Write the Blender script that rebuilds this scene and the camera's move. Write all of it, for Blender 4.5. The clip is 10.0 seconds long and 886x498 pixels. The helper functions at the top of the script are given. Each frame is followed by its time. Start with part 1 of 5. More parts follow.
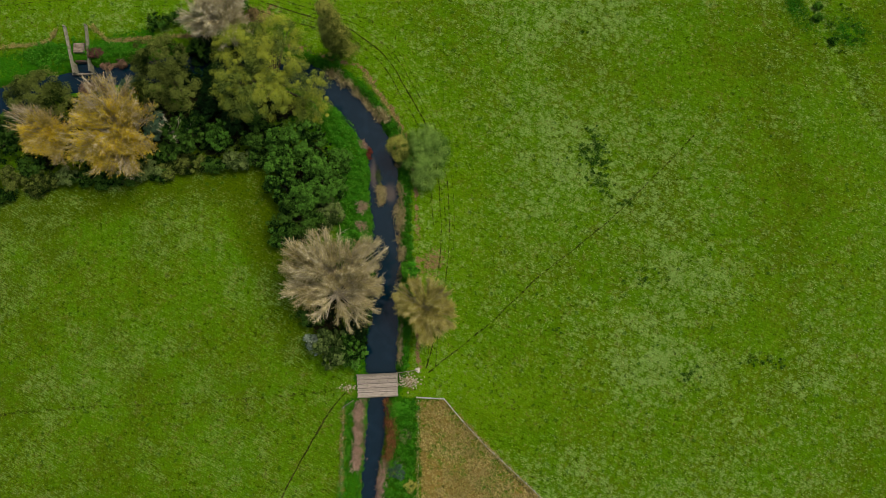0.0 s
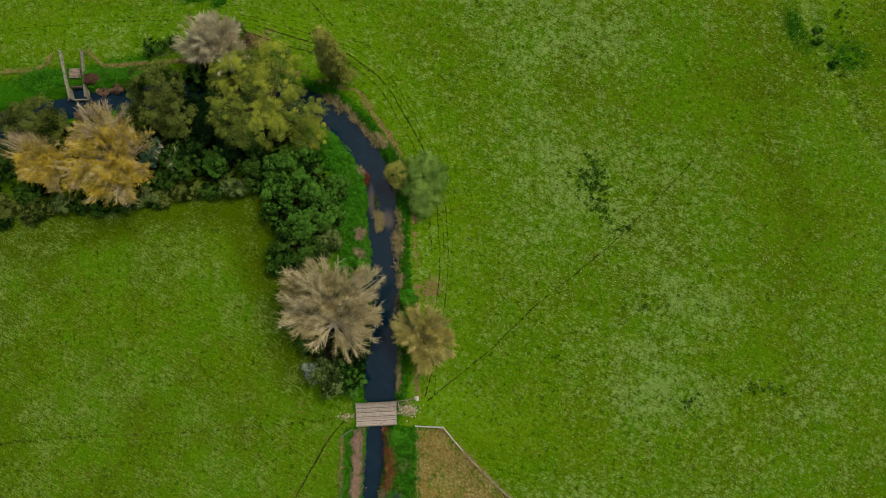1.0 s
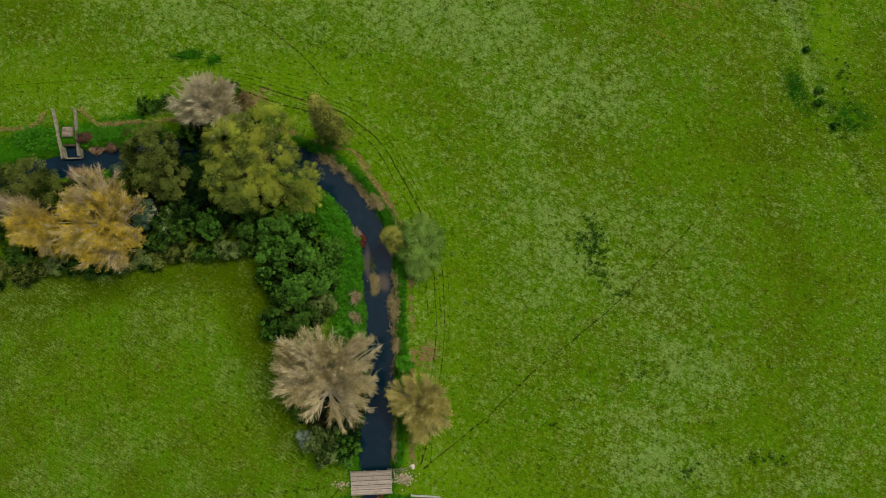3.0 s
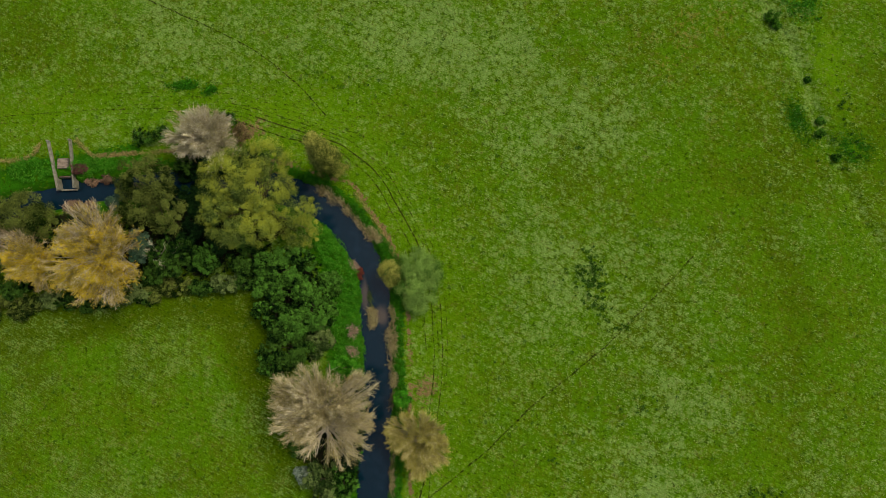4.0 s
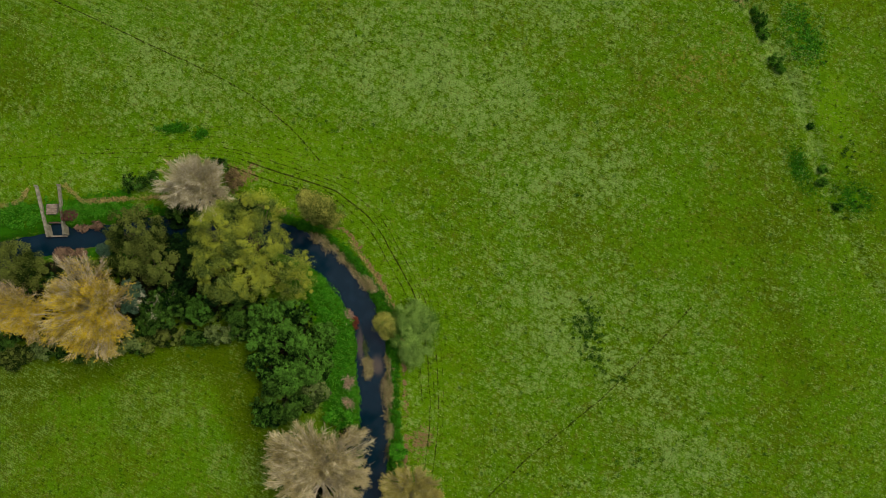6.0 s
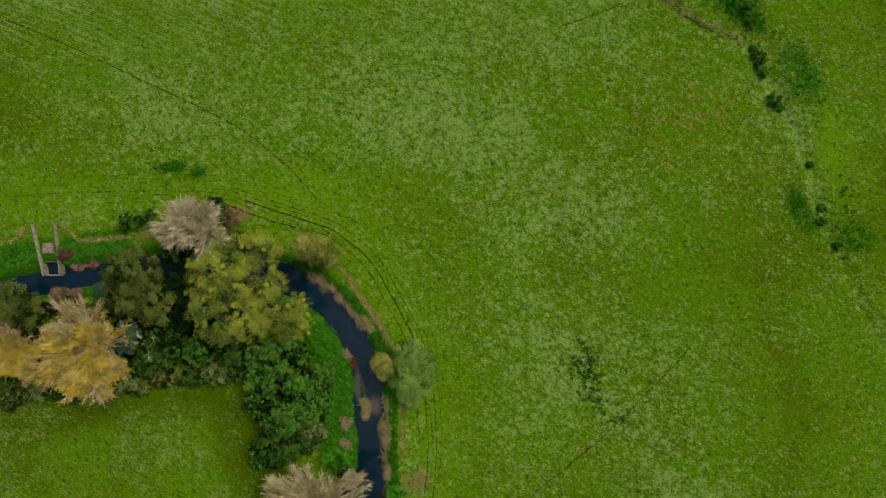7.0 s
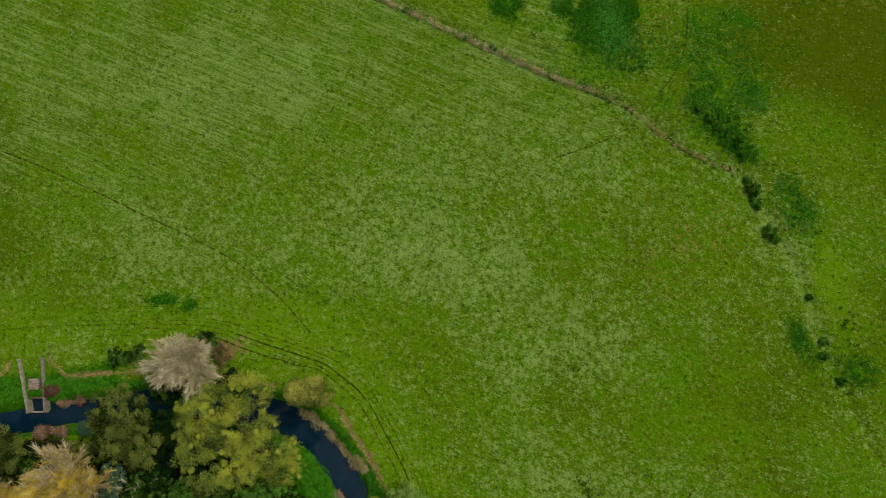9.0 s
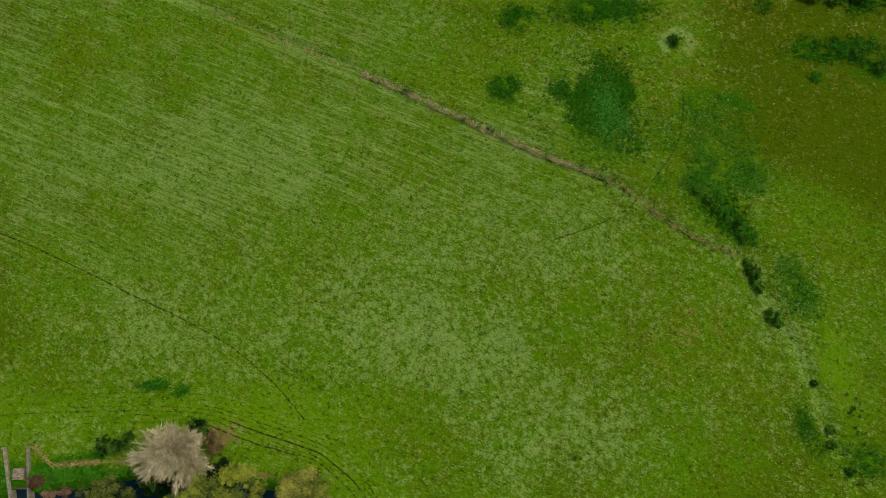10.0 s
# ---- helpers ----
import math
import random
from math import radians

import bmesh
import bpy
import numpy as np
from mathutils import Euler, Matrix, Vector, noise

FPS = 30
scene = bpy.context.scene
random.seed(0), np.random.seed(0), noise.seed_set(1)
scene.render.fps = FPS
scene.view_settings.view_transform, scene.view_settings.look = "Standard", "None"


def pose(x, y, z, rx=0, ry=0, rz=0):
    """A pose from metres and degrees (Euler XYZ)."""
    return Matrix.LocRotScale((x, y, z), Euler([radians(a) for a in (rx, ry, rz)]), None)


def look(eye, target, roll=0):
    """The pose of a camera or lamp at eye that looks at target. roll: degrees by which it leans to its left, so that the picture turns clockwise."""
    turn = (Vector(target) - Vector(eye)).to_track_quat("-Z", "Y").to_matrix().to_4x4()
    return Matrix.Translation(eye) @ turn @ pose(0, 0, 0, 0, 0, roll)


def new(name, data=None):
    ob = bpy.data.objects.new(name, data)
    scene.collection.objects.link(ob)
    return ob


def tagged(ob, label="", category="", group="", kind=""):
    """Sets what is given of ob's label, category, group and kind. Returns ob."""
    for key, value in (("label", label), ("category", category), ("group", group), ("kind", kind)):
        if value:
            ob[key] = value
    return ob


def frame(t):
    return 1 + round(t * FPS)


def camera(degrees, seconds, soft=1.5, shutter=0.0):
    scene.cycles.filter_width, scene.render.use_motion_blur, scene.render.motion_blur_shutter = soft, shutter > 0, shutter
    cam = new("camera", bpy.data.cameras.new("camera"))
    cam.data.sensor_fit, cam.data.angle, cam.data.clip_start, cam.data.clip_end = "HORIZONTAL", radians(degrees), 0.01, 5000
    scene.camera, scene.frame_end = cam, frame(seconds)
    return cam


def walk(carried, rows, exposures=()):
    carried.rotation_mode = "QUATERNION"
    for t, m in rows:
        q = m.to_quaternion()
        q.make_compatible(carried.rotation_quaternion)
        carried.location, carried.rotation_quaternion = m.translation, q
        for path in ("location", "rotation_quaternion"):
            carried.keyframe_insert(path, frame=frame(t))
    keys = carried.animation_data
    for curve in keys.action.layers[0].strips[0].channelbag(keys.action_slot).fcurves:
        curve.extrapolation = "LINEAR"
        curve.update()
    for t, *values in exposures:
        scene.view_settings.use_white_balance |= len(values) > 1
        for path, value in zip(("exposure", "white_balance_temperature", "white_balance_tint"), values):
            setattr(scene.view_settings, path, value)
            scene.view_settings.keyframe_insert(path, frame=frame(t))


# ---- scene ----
cam = camera(67.6, 10.0, soft=0.9)
PATH = [
    (0, (0.021, 3.547, 119.707), (-0.032, 3.802, 117.724), -12.7),
    (0.5, (0.183, 6.007, 119.641), (0.13, 6.26, 117.658), -12.9),
    (1, (0.299, 8.453, 119.583), (0.247, 8.708, 117.6), -12.7),
    (1.5, (0.494, 10.978, 119.508), (0.442, 11.235, 117.525), -12.6),
    (2, (0.651, 13.63, 119.464), (0.599, 13.89, 117.482), -12.4),
    (2.5, (0.813, 16.523, 119.456), (0.761, 16.784, 117.474), -12.3),
    (4, (1.845, 26.89, 119.642), (1.789, 27.133, 117.658), -14.1),
    (4.5, (1.873, 30.433, 119.616), (1.82, 30.64, 117.628), -15.5),
    (5, (1.975, 34.049, 119.55), (1.923, 34.214, 117.558), -18.6),
    (5.5, (2.082, 37.593, 119.572), (2.032, 37.749, 117.579), -18.8),
    (7, (2.735, 47.883, 119.637), (2.687, 48.046, 117.644), -17.5),
    (7.5, (2.958, 51.271, 119.661), (2.911, 51.438, 117.669), -17.0),
    (8, (3.16, 54.717, 119.629), (3.115, 54.914, 117.639), -14.3),
    (8.5, (3.338, 58.211, 119.612), (3.296, 58.477, 117.63), -10.3),
    (9, (3.516, 61.724, 119.598), (3.477, 62.058, 117.627), -8.0),
    (9.5, (3.692, 65.335, 119.611), (3.657, 65.735, 117.652), -6.5),
    (10, (3.736, 69.034, 119.652), (3.706, 69.497, 117.707), -5.1),
]
walk(cam, [(t, look(eye, target, roll)) for t, eye, target, roll in PATH], [(0.0, -0.06, 6850, 4), (10.0, -0.10, 6850, 4)])

# ---- light: an overcast autumn day ----
SUN_UP, SUN_ROUND = 58.0, 60.0
world = bpy.data.worlds.new("world")
scene.world = world
world.use_nodes = True
sky = world.node_tree.nodes.new("ShaderNodeTexSky")
sky.sky_type, sky.sun_disc = "NISHITA", False
sky.sun_elevation, sky.sun_rotation = radians(SUN_UP), radians(SUN_ROUND)
sky.air_density, sky.dust_density, sky.ozone_density = 1.0, 6.0, 1.0
world.node_tree.nodes["Background"].inputs["Strength"].default_value = 0.13
world.node_tree.links.new(sky.outputs["Color"], world.node_tree.nodes["Background"].inputs["Color"])
sun = new("sun", bpy.data.lights.new("sun", "SUN"))
sun.data.energy, sun.data.angle, sun.data.color = 1.3, radians(24), (1.0, 0.93, 0.80)
a, e = radians(SUN_ROUND), radians(SUN_UP)
sun.matrix_world = look((200 * math.sin(a) * math.cos(e), 200 * math.cos(a) * math.cos(e), 200 * math.sin(e)), (0, 0, 0))

# ---- numbers: smooth noise, meshes ----
rng = np.random.default_rng(7)
LATTICE = np.random.default_rng(3).random((8, 256, 256))


def vnoise(x, y, size, layer=0):
    """Smooth noise from 0 to 1, of lumps about size metres across."""
    x, y = np.asarray(x, float) / size + 91.3, np.asarray(y, float) / size + 57.7
    i, j = np.floor(x).astype(int), np.floor(y).astype(int)
    u, v = x - i, y - j
    u, v = u * u * (3 - 2 * u), v * v * (3 - 2 * v)
    t = LATTICE[layer % 8]
    i0, i1, j0, j1 = i % 256, (i + 1) % 256, j % 256, (j + 1) % 256
    return (t[i0, j0] * (1 - u) + t[i1, j0] * u) * (1 - v) + (t[i0, j1] * (1 - u) + t[i1, j1] * u) * v


def fnoise(x, y, size, layer=0, octaves=4):
    total, weight, out = 0.0, 1.0, 0.0
    for k in range(octaves):
        out = out + weight * vnoise(x, y, size / 2 ** k, layer + k)
        total += weight
        weight *= 0.55
    return out / total


def step(a, b, v):
    t = np.clip((np.asarray(v, float) - a) / (b - a), 0, 1)
    return t * t * (3 - 2 * t)


def mesh_of(name, verts, faces, mat, attrs=None, smooth=False):
    """A mesh from arrays: verts (n, 3), faces (m, 3) or (m, 4), a number per vertex for each attribute."""
    me = bpy.data.meshes.new(name)
    verts, faces = np.asarray(verts, np.float32), np.asarray(faces, np.int32)
    k = faces.shape[1]
    me.vertices.add(len(verts))
    me.vertices.foreach_set("co", verts.ravel())
    me.loops.add(faces.size)
    me.loops.foreach_set("vertex_index", faces.ravel())
    me.polygons.add(len(faces))
    me.polygons.foreach_set("loop_start", np.arange(0, faces.size, k, dtype=np.int32))
    for key, value in (attrs or {}).items():
        me.attributes.new(key, "FLOAT", "POINT").data.foreach_set("value", np.asarray(value, np.float32))
    me.materials.append(mat)
    me.update(calc_edges=True)
    me.polygons.foreach_set("use_smooth", np.full(len(faces), smooth))
    me.validate()
    return me


def thing(name, place, label, category, group="", kind=""):
    ob = tagged(new(name), label, category, group, kind)
    ob.location = place
    ob.empty_display_size = 0.5
    return ob


def part(name, me, parent, label=""):
    ob = tagged(new(name, me), label)
    ob.parent = parent
    return ob


def bm_mesh(name, bm, mat):
    me = bpy.data.meshes.new(name)
    bm.to_mesh(me)
    bm.free()
    me.materials.append(mat)
    return me


def box_mesh(name, sx, sy, sz, mat, bevel=0.02, wear=0.0, seed=0):
    """A block with worn, rounded edges, its middle at the origin."""
    bm = bmesh.new()
    bmesh.ops.create_cube(bm, size=1)
    for v in bm.verts:
        v.co.x, v.co.y, v.co.z = v.co.x * sx, v.co.y * sy, v.co.z * sz
    if bevel:
        bmesh.ops.bevel(bm, geom=bm.edges[:], offset=bevel, segments=1, affect="EDGES")
    if wear:
        r = random.Random(seed)
        for v in bm.verts:
            v.co += Vector((r.uniform(-wear, wear), r.uniform(-wear, wear), r.uniform(-wear, wear)))
    return bm_mesh(name, bm, mat)


# ---- materials ----
class Shade:
    """A node material, built line by line."""

    def __init__(self, name):
        self.mat = bpy.data.materials.new(name)
        self.mat.use_nodes = True
        self.tree = self.mat.node_tree
        self.bsdf = self.tree.nodes["Principled BSDF"]

    def node(self, kind, **inputs):
        n = self.tree.nodes.new("ShaderNode" + kind)
        for key, value in inputs.items():
            self.put(n.inputs[key.replace("_", " ")], value)
        return n

    def put(self, socket, value):
        if isinstance(value, bpy.types.NodeSocket):
            self.tree.links.new(value, socket)
        elif isinstance(value, tuple) and len(value) == 3:
            socket.default_value = (*value, 1.0)
        else:
            socket.default_value = value

    def mix(self, fac, one, two):
        n = self.tree.nodes.new("ShaderNodeMix")
        n.data_type = "RGBA"
        self.put(n.inputs[0], fac)
        self.put(n.inputs[6], one)
        self.put(n.inputs[7], two)
        return n.outputs[2]

    def math(self, op, one, two=0.0):
        n = self.tree.nodes.new("ShaderNodeMath")
        n.operation, n.use_clamp = op, False
        self.put(n.inputs[0], one)
        self.put(n.inputs[1], two)
        return n.outputs[0]

    def ramp(self, value, low, high):
        n = self.tree.nodes.new("ShaderNodeMapRange")
        n.interpolation_type = "SMOOTHSTEP"
        self.put(n.inputs[0], value)
        self.put(n.inputs[1], low)
        self.put(n.inputs[2], high)
        return n.outputs[0]

    def noise(self, scale, detail=4.0, rough=0.6, stretch=None, turn=0.0):
        """Noise in metres of the world; stretch (x, y, z)."""
        where = self.tree.nodes.new("ShaderNodeNewGeometry").outputs["Position"]
        if stretch:
            m = self.tree.nodes.new("ShaderNodeMapping")
            self.tree.links.new(where, m.inputs["Vector"])
            m.inputs["Rotation"].default_value = (0, 0, radians(turn))
            m2 = self.tree.nodes.new("ShaderNodeMapping")
            self.tree.links.new(m.outputs["Vector"], m2.inputs["Vector"])
            m2.inputs["Scale"].default_value = stretch
            where = m2.outputs["Vector"]
        n = self.tree.nodes.new("ShaderNodeTexNoise")
        self.tree.links.new(where, n.inputs["Vector"])
        n.inputs["Scale"].default_value, n.inputs["Detail"].default_value, n.inputs["Roughness"].default_value = scale, detail, rough
        return n.outputs["Fac"]

    def warped(self, size, amount):
        """The world's place, pushed about unevenly by up to half that amount in metres."""
        where = self.tree.nodes.new("ShaderNodeNewGeometry").outputs["Position"]
        n = self.tree.nodes.new("ShaderNodeTexNoise")
        self.tree.links.new(where, n.inputs["Vector"])
        n.inputs["Scale"].default_value, n.inputs["Detail"].default_value = 1 / size, 2.0
        push = self.tree.nodes.new("ShaderNodeVectorMath")
        push.operation = "MULTIPLY_ADD"
        self.tree.links.new(n.outputs["Color"], push.inputs[0])
        push.inputs[1].default_value = (amount, amount, 0)
        self.tree.links.new(where, push.inputs[2])
        return push.outputs["Vector"]

    def cells(self, where, size):
        """Clumps about that far apart: how far out from a clump's middle, and two chance numbers for each clump."""
        n = self.tree.nodes.new("ShaderNodeTexVoronoi")
        n.voronoi_dimensions = "2D"
        self.tree.links.new(where, n.inputs["Vector"])
        n.inputs["Scale"].default_value = 1 / size
        split = self.tree.nodes.new("ShaderNodeSeparateColor")
        self.tree.links.new(n.outputs["Color"], split.inputs[0])
        return n.outputs["Distance"], split.outputs[0], split.outputs[1]

    def attr(self, name):
        n = self.tree.nodes.new("ShaderNodeAttribute")
        n.attribute_name = name
        return n.outputs["Fac"]

    def island(self):
        return self.tree.nodes.new("ShaderNodeNewGeometry").outputs["Random Per Island"]

    def piece(self):
        return self.tree.nodes.new("ShaderNodeObjectInfo").outputs["Random"]

    def bump(self, height, strength=0.5, distance=0.1):
        n = self.node("Bump", Height=height, Strength=strength, Distance=distance)
        self.tree.links.new(n.outputs["Normal"], self.bsdf.inputs["Normal"])

    def done(self, colour, rough=0.8, gloss=0.3):
        self.put(self.bsdf.inputs["Base Color"], colour)
        self.put(self.bsdf.inputs["Roughness"], rough)
        self.put(self.bsdf.inputs["Specular IOR Level"], gloss)
        return self.mat


# leaf litter, darkened to near-black by the thickets' shade in its colour
SHADED_LITTER = (0.014, 0.013, 0.007)
GREEN, OLIVE, FRESH, GAPS, ROUGH_AND_SHADED = (0.060, 0.142, 0.002), (0.070, 0.120, 0.002), (0.100, 0.206, 0.007), (0.022, 0.052, 0.001), (0.050, 0.086, 0.001)
PALE, LUSH, DRY, SOIL = (0.166, 0.270, 0.058), (0.022, 0.104, 0.003), (0.230, 0.160, 0.040), (0.185, 0.125, 0.055)
DOCK, BRIGHT = (0.022, 0.066, 0.004), (0.098, 0.215, 0.003)


def grass_ground():
    s = Shade("meadow")

    def swing(value, amount):
        return s.math("MULTIPLY", s.math("SUBTRACT", value, 0.5), amount)

    def total(*values):
        out = values[0]
        for v in values[1:]:
            out = s.math("ADD", out, v)
        return out

    def under(value, low, high):
        return s.math("SUBTRACT", 1.0, s.ramp(value, low, high))

    broad, mid, clump, fine = s.noise(0.06, 4), s.noise(0.30, 3, 0.55), s.noise(1.1, 2, 0.5), s.noise(3.4, 2, 0.5)
    lay = s.noise(2.2, 3, 0.6, (0.32, 2.1, 1.0), 28)
    grain = s.noise(7.0, 2, 0.6)
    far_out, chance, other = s.cells(s.warped(0.7, 0.9), 1.25)
    rim, small_chance, _ = s.cells(s.warped(0.4, 0.5), 0.52)
    tussock, tuft = under(far_out, 0.12, 0.62), under(rim, 0.10, 0.72)
    tone = total(swing(broad, 2.4), swing(mid, 2.0), swing(clump, 1.2))
    col = s.mix(s.ramp(tone, -0.45, 0.5), GREEN, OLIVE)
    col = s.mix(s.ramp(s.math("ADD", s.attr("fresh"), s.math("MULTIPLY", tone, 0.4)), 0.1, 1.0), col, BRIGHT)
    # dark olive for rough sward, and for the hedge's shade painted on the pasture
    col = s.mix(s.ramp(s.math("ADD", s.attr("rough"), s.math("MULTIPLY", tone, 0.5)), 0.1, 1.0), col, ROUGH_AND_SHADED)
    # lighter and darker plants in the sward
    plants = total(swing(mid, 0.8), swing(clump, 1.8), swing(fine, 1.9), swing(lay, 1.7), swing(small_chance, 1.1), swing(tuft, 0.6))
    col = s.mix(s.math("MULTIPLY", s.ramp(plants, -0.2, 0.8), s.math("SUBTRACT", 0.75, s.math("MULTIPLY", s.attr("rough"), 0.55))), col, FRESH)
    # pale tussocks where the sward is long, in rows where it was mown
    mown = s.attr("mown")
    rows = s.noise(1.1, 3, 0.6, (0.07, 1.5, 1.0), 24)
    spotted = s.math("SUBTRACT", 1.0, s.math("MULTIPLY", s.attr("even"), 0.75))
    tuss = total(s.math("MULTIPLY", s.attr("pale"), 1.35), swing(mid, 1.5), swing(fine, 1.8), swing(lay, 1.7), swing(grain, 0.7), s.math("MULTIPLY", swing(rows, 3.2), mown),
                 s.math("MULTIPLY", total(swing(chance, 0.75), swing(clump, 1.0), swing(tussock, 0.55), swing(tuft, 0.45)), spotted))
    col = s.mix(s.math("MULTIPLY", s.ramp(tuss, 0.42, 1.75), 0.95), col, PALE)
    spots = total(swing(fine, 1.8), swing(mid, 1.2), swing(clump, 2.0))
    col = s.mix(s.ramp(s.math("ADD", s.attr("dry"), spots), 0.20, 1.0), col, DRY)
    col = s.mix(s.ramp(s.math("ADD", s.attr("lush"), spots), 0.30, 0.90), col, LUSH)
    col = s.mix(s.ramp(s.math("ADD", s.attr("soil"), s.math("MULTIPLY", spots, 0.6)), 0.30, 0.80), col, SOIL)
    # litter under the thickets, with their shade in the colour
    col = s.mix(s.ramp(s.math("ADD", s.attr("shaded_litter"), s.math("MULTIPLY", spots, 0.4)), 0.35, 0.75), col, SHADED_LITTER)
    # a dock or thistle here and there
    dock = s.math("MULTIPLY", s.ramp(total(other, swing(broad, 0.3)), 0.93, 0.97), under(total(far_out, swing(fine, 0.5)), 0.10, 0.42))
    col = s.mix(s.math("MULTIPLY", dock, 0.7), col, DOCK)
    # gaps between the plants
    gaps = total(swing(s.noise(3.4, 2, 0.55), 1.5), swing(s.noise(1.4, 2, 0.5), 2.3), swing(s.noise(0.4, 2), 1.0), swing(rim, 0.35), swing(far_out, 0.3), swing(lay, -1.2))
    col = s.mix(s.math("MULTIPLY", s.ramp(gaps, 0.04, 0.80), 0.85), col, GAPS)
    s.bump(total(fine, s.math("MULTIPLY", tuft, 0.3), s.math("MULTIPLY", tussock, 0.5), s.math("MULTIPLY", grain, 0.4), lay), 0.7, 0.20)
    return s.done(col, 1.0, 0.03)


def blades(name, one, two, three=None, rough=0.8):
    s = Shade(name)
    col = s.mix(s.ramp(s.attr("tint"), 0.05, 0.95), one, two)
    if three:
        col = s.mix(s.ramp(s.island(), 0.6, 1.0), col, three)
    k = s.math("ADD", 0.75, s.math("MULTIPLY", s.island(), 0.5))
    n = s.node("HueSaturation", Value=k, Color=col)
    return s.done(n.outputs["Color"], rough, 0.04)


def bark(name, one, two):
    s = Shade(name)
    col = s.mix(s.noise(6.0, 4, 0.7, (1, 1, 0.3)), one, two)
    s.bump(s.noise(14.0, 4, 0.7, (1, 1, 0.25)), 0.6, 0.05)
    return s.done(col, 0.9, 0.15)


def timber(name, one, two, along=(0.25, 3.0, 3.0)):
    s = Shade(name)
    grain = s.noise(7.0, 5, 0.7, along)
    col = s.mix(s.ramp(grain, 0.35, 0.65), one, two)
    col = s.mix(s.math("MULTIPLY", s.ramp(s.noise(1.4, 4), 0.5, 0.7), 0.4), col, (0.10, 0.11, 0.06))
    k = s.math("ADD", 0.82, s.math("MULTIPLY", s.piece(), 0.36))
    s.bump(grain, 0.5, 0.01)
    return s.done(s.node("HueSaturation", Value=k, Color=col).outputs["Color"], 0.8, 0.25)


def rough_stone(name, one, two, three):
    s = Shade(name)
    col = s.mix(s.ramp(s.noise(1.6, 5, 0.65), 0.35, 0.65), one, two)
    col = s.mix(s.math("MULTIPLY", s.ramp(s.noise(5.0, 4), 0.55, 0.7), 0.6), col, three)
    k = s.math("ADD", 0.8, s.math("MULTIPLY", s.piece(), 0.4))
    s.bump(s.noise(12.0, 4), 0.6, 0.03)
    return s.done(s.node("HueSaturation", Value=k, Color=col).outputs["Color"], 0.9, 0.2)


def water():
    s = Shade("river_water")
    silt = s.ramp(s.noise(0.35, 3), 0.45, 0.7)
    col = s.mix(silt, (0.001, 0.012, 0.023), (0.003, 0.016, 0.030))
    col = s.mix(s.ramp(s.attr("shoal"), 0.2, 0.9), col, (0.075, 0.060, 0.050))
    s.bump(s.math("ADD", s.noise(2.2, 3, 0.5), s.math("MULTIPLY", s.noise(7.0, 2, 0.5), 0.3)), 0.12, 0.05)
    mat = s.done(col, 0.03, 0.5)
    s.bsdf.inputs["IOR"].default_value = 1.42
    return mat


MEADOW = grass_ground()
TUSSOCK = blades("tussock_grass", (0.080, 0.160, 0.010), (0.175, 0.275, 0.058), (0.21, 0.28, 0.09))
SWARD = blades("short_grass", (0.050, 0.115, 0.003), (0.100, 0.190, 0.010), (0.13, 0.195, 0.02))
DRYGRASS = blades("dry_grass", (0.25, 0.20, 0.055), (0.50, 0.39, 0.17), (0.34, 0.33, 0.09))
WEED = blades("dark_weed_leaves", (0.010, 0.042, 0.002), (0.055, 0.138, 0.012))
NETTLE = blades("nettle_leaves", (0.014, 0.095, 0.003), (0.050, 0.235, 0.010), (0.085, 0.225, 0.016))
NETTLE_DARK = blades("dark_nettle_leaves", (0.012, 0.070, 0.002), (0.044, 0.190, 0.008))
NETTLE_COOL = blades("cool_nettle_leaves", (0.026, 0.140, 0.010), (0.075, 0.285, 0.032))
# undergrowth so dark that its colour carries the shade under trees and thicket
UNDER_SHADE = blades("shade_undergrowth_leaves", (0.002, 0.006, 0.001), (0.005, 0.017, 0.003))
REED_PALE = blades("pale_reed", (0.24, 0.19, 0.075), (0.48, 0.41, 0.22), (0.18, 0.18, 0.05))
STRAW = blades("straw_grass", (0.22, 0.20, 0.06), (0.58, 0.50, 0.28))
# near-black leaves for bushes that stand in for shaded gaps
SHADE_LEAF = blades("shade_dark_leaves", (0.002, 0.009, 0.002), (0.010, 0.032, 0.006))
BROWN_LEAF = blades("brown_withered_leaves", (0.055, 0.045, 0.018), (0.20, 0.15, 0.065))
PINKBROWN_LEAF = blades("withered_pink_leaves", (0.08, 0.050, 0.032), (0.25, 0.165, 0.105))
MAROON_LEAF = blades("maroon_leaves", (0.030, 0.014, 0.010), (0.11, 0.055, 0.040))
REED_PINK = blades("dead_pink_reed", (0.30, 0.19, 0.13), (0.46, 0.33, 0.25))
REED_RUST = blades("rusty_reed", (0.13, 0.055, 0.020), (0.26, 0.13, 0.045))
RED_LEAF = blades("red_leaves", (0.09, 0.02, 0.014), (0.17, 0.05, 0.03))
TAN_LEAF = blades("tan_willow_leaves", (0.24, 0.20, 0.07), (0.56, 0.47, 0.21), (0.48, 0.42, 0.12))
GOLD_LEAF = blades("golden_willow_leaves", (0.27, 0.21, 0.03), (0.78, 0.58, 0.025), (0.55, 0.45, 0.06))
GOLDGREEN_LEAF = blades("yellowing_willow_leaves", (0.22, 0.21, 0.025), (0.48, 0.44, 0.06), (0.5, 0.43, 0.15))
GREY_LEAF = blades("grey_willow_leaves", (0.30, 0.26, 0.09), (0.50, 0.44, 0.20), (0.42, 0.38, 0.07))
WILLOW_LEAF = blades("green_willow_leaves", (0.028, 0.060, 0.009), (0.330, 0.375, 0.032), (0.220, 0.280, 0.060))
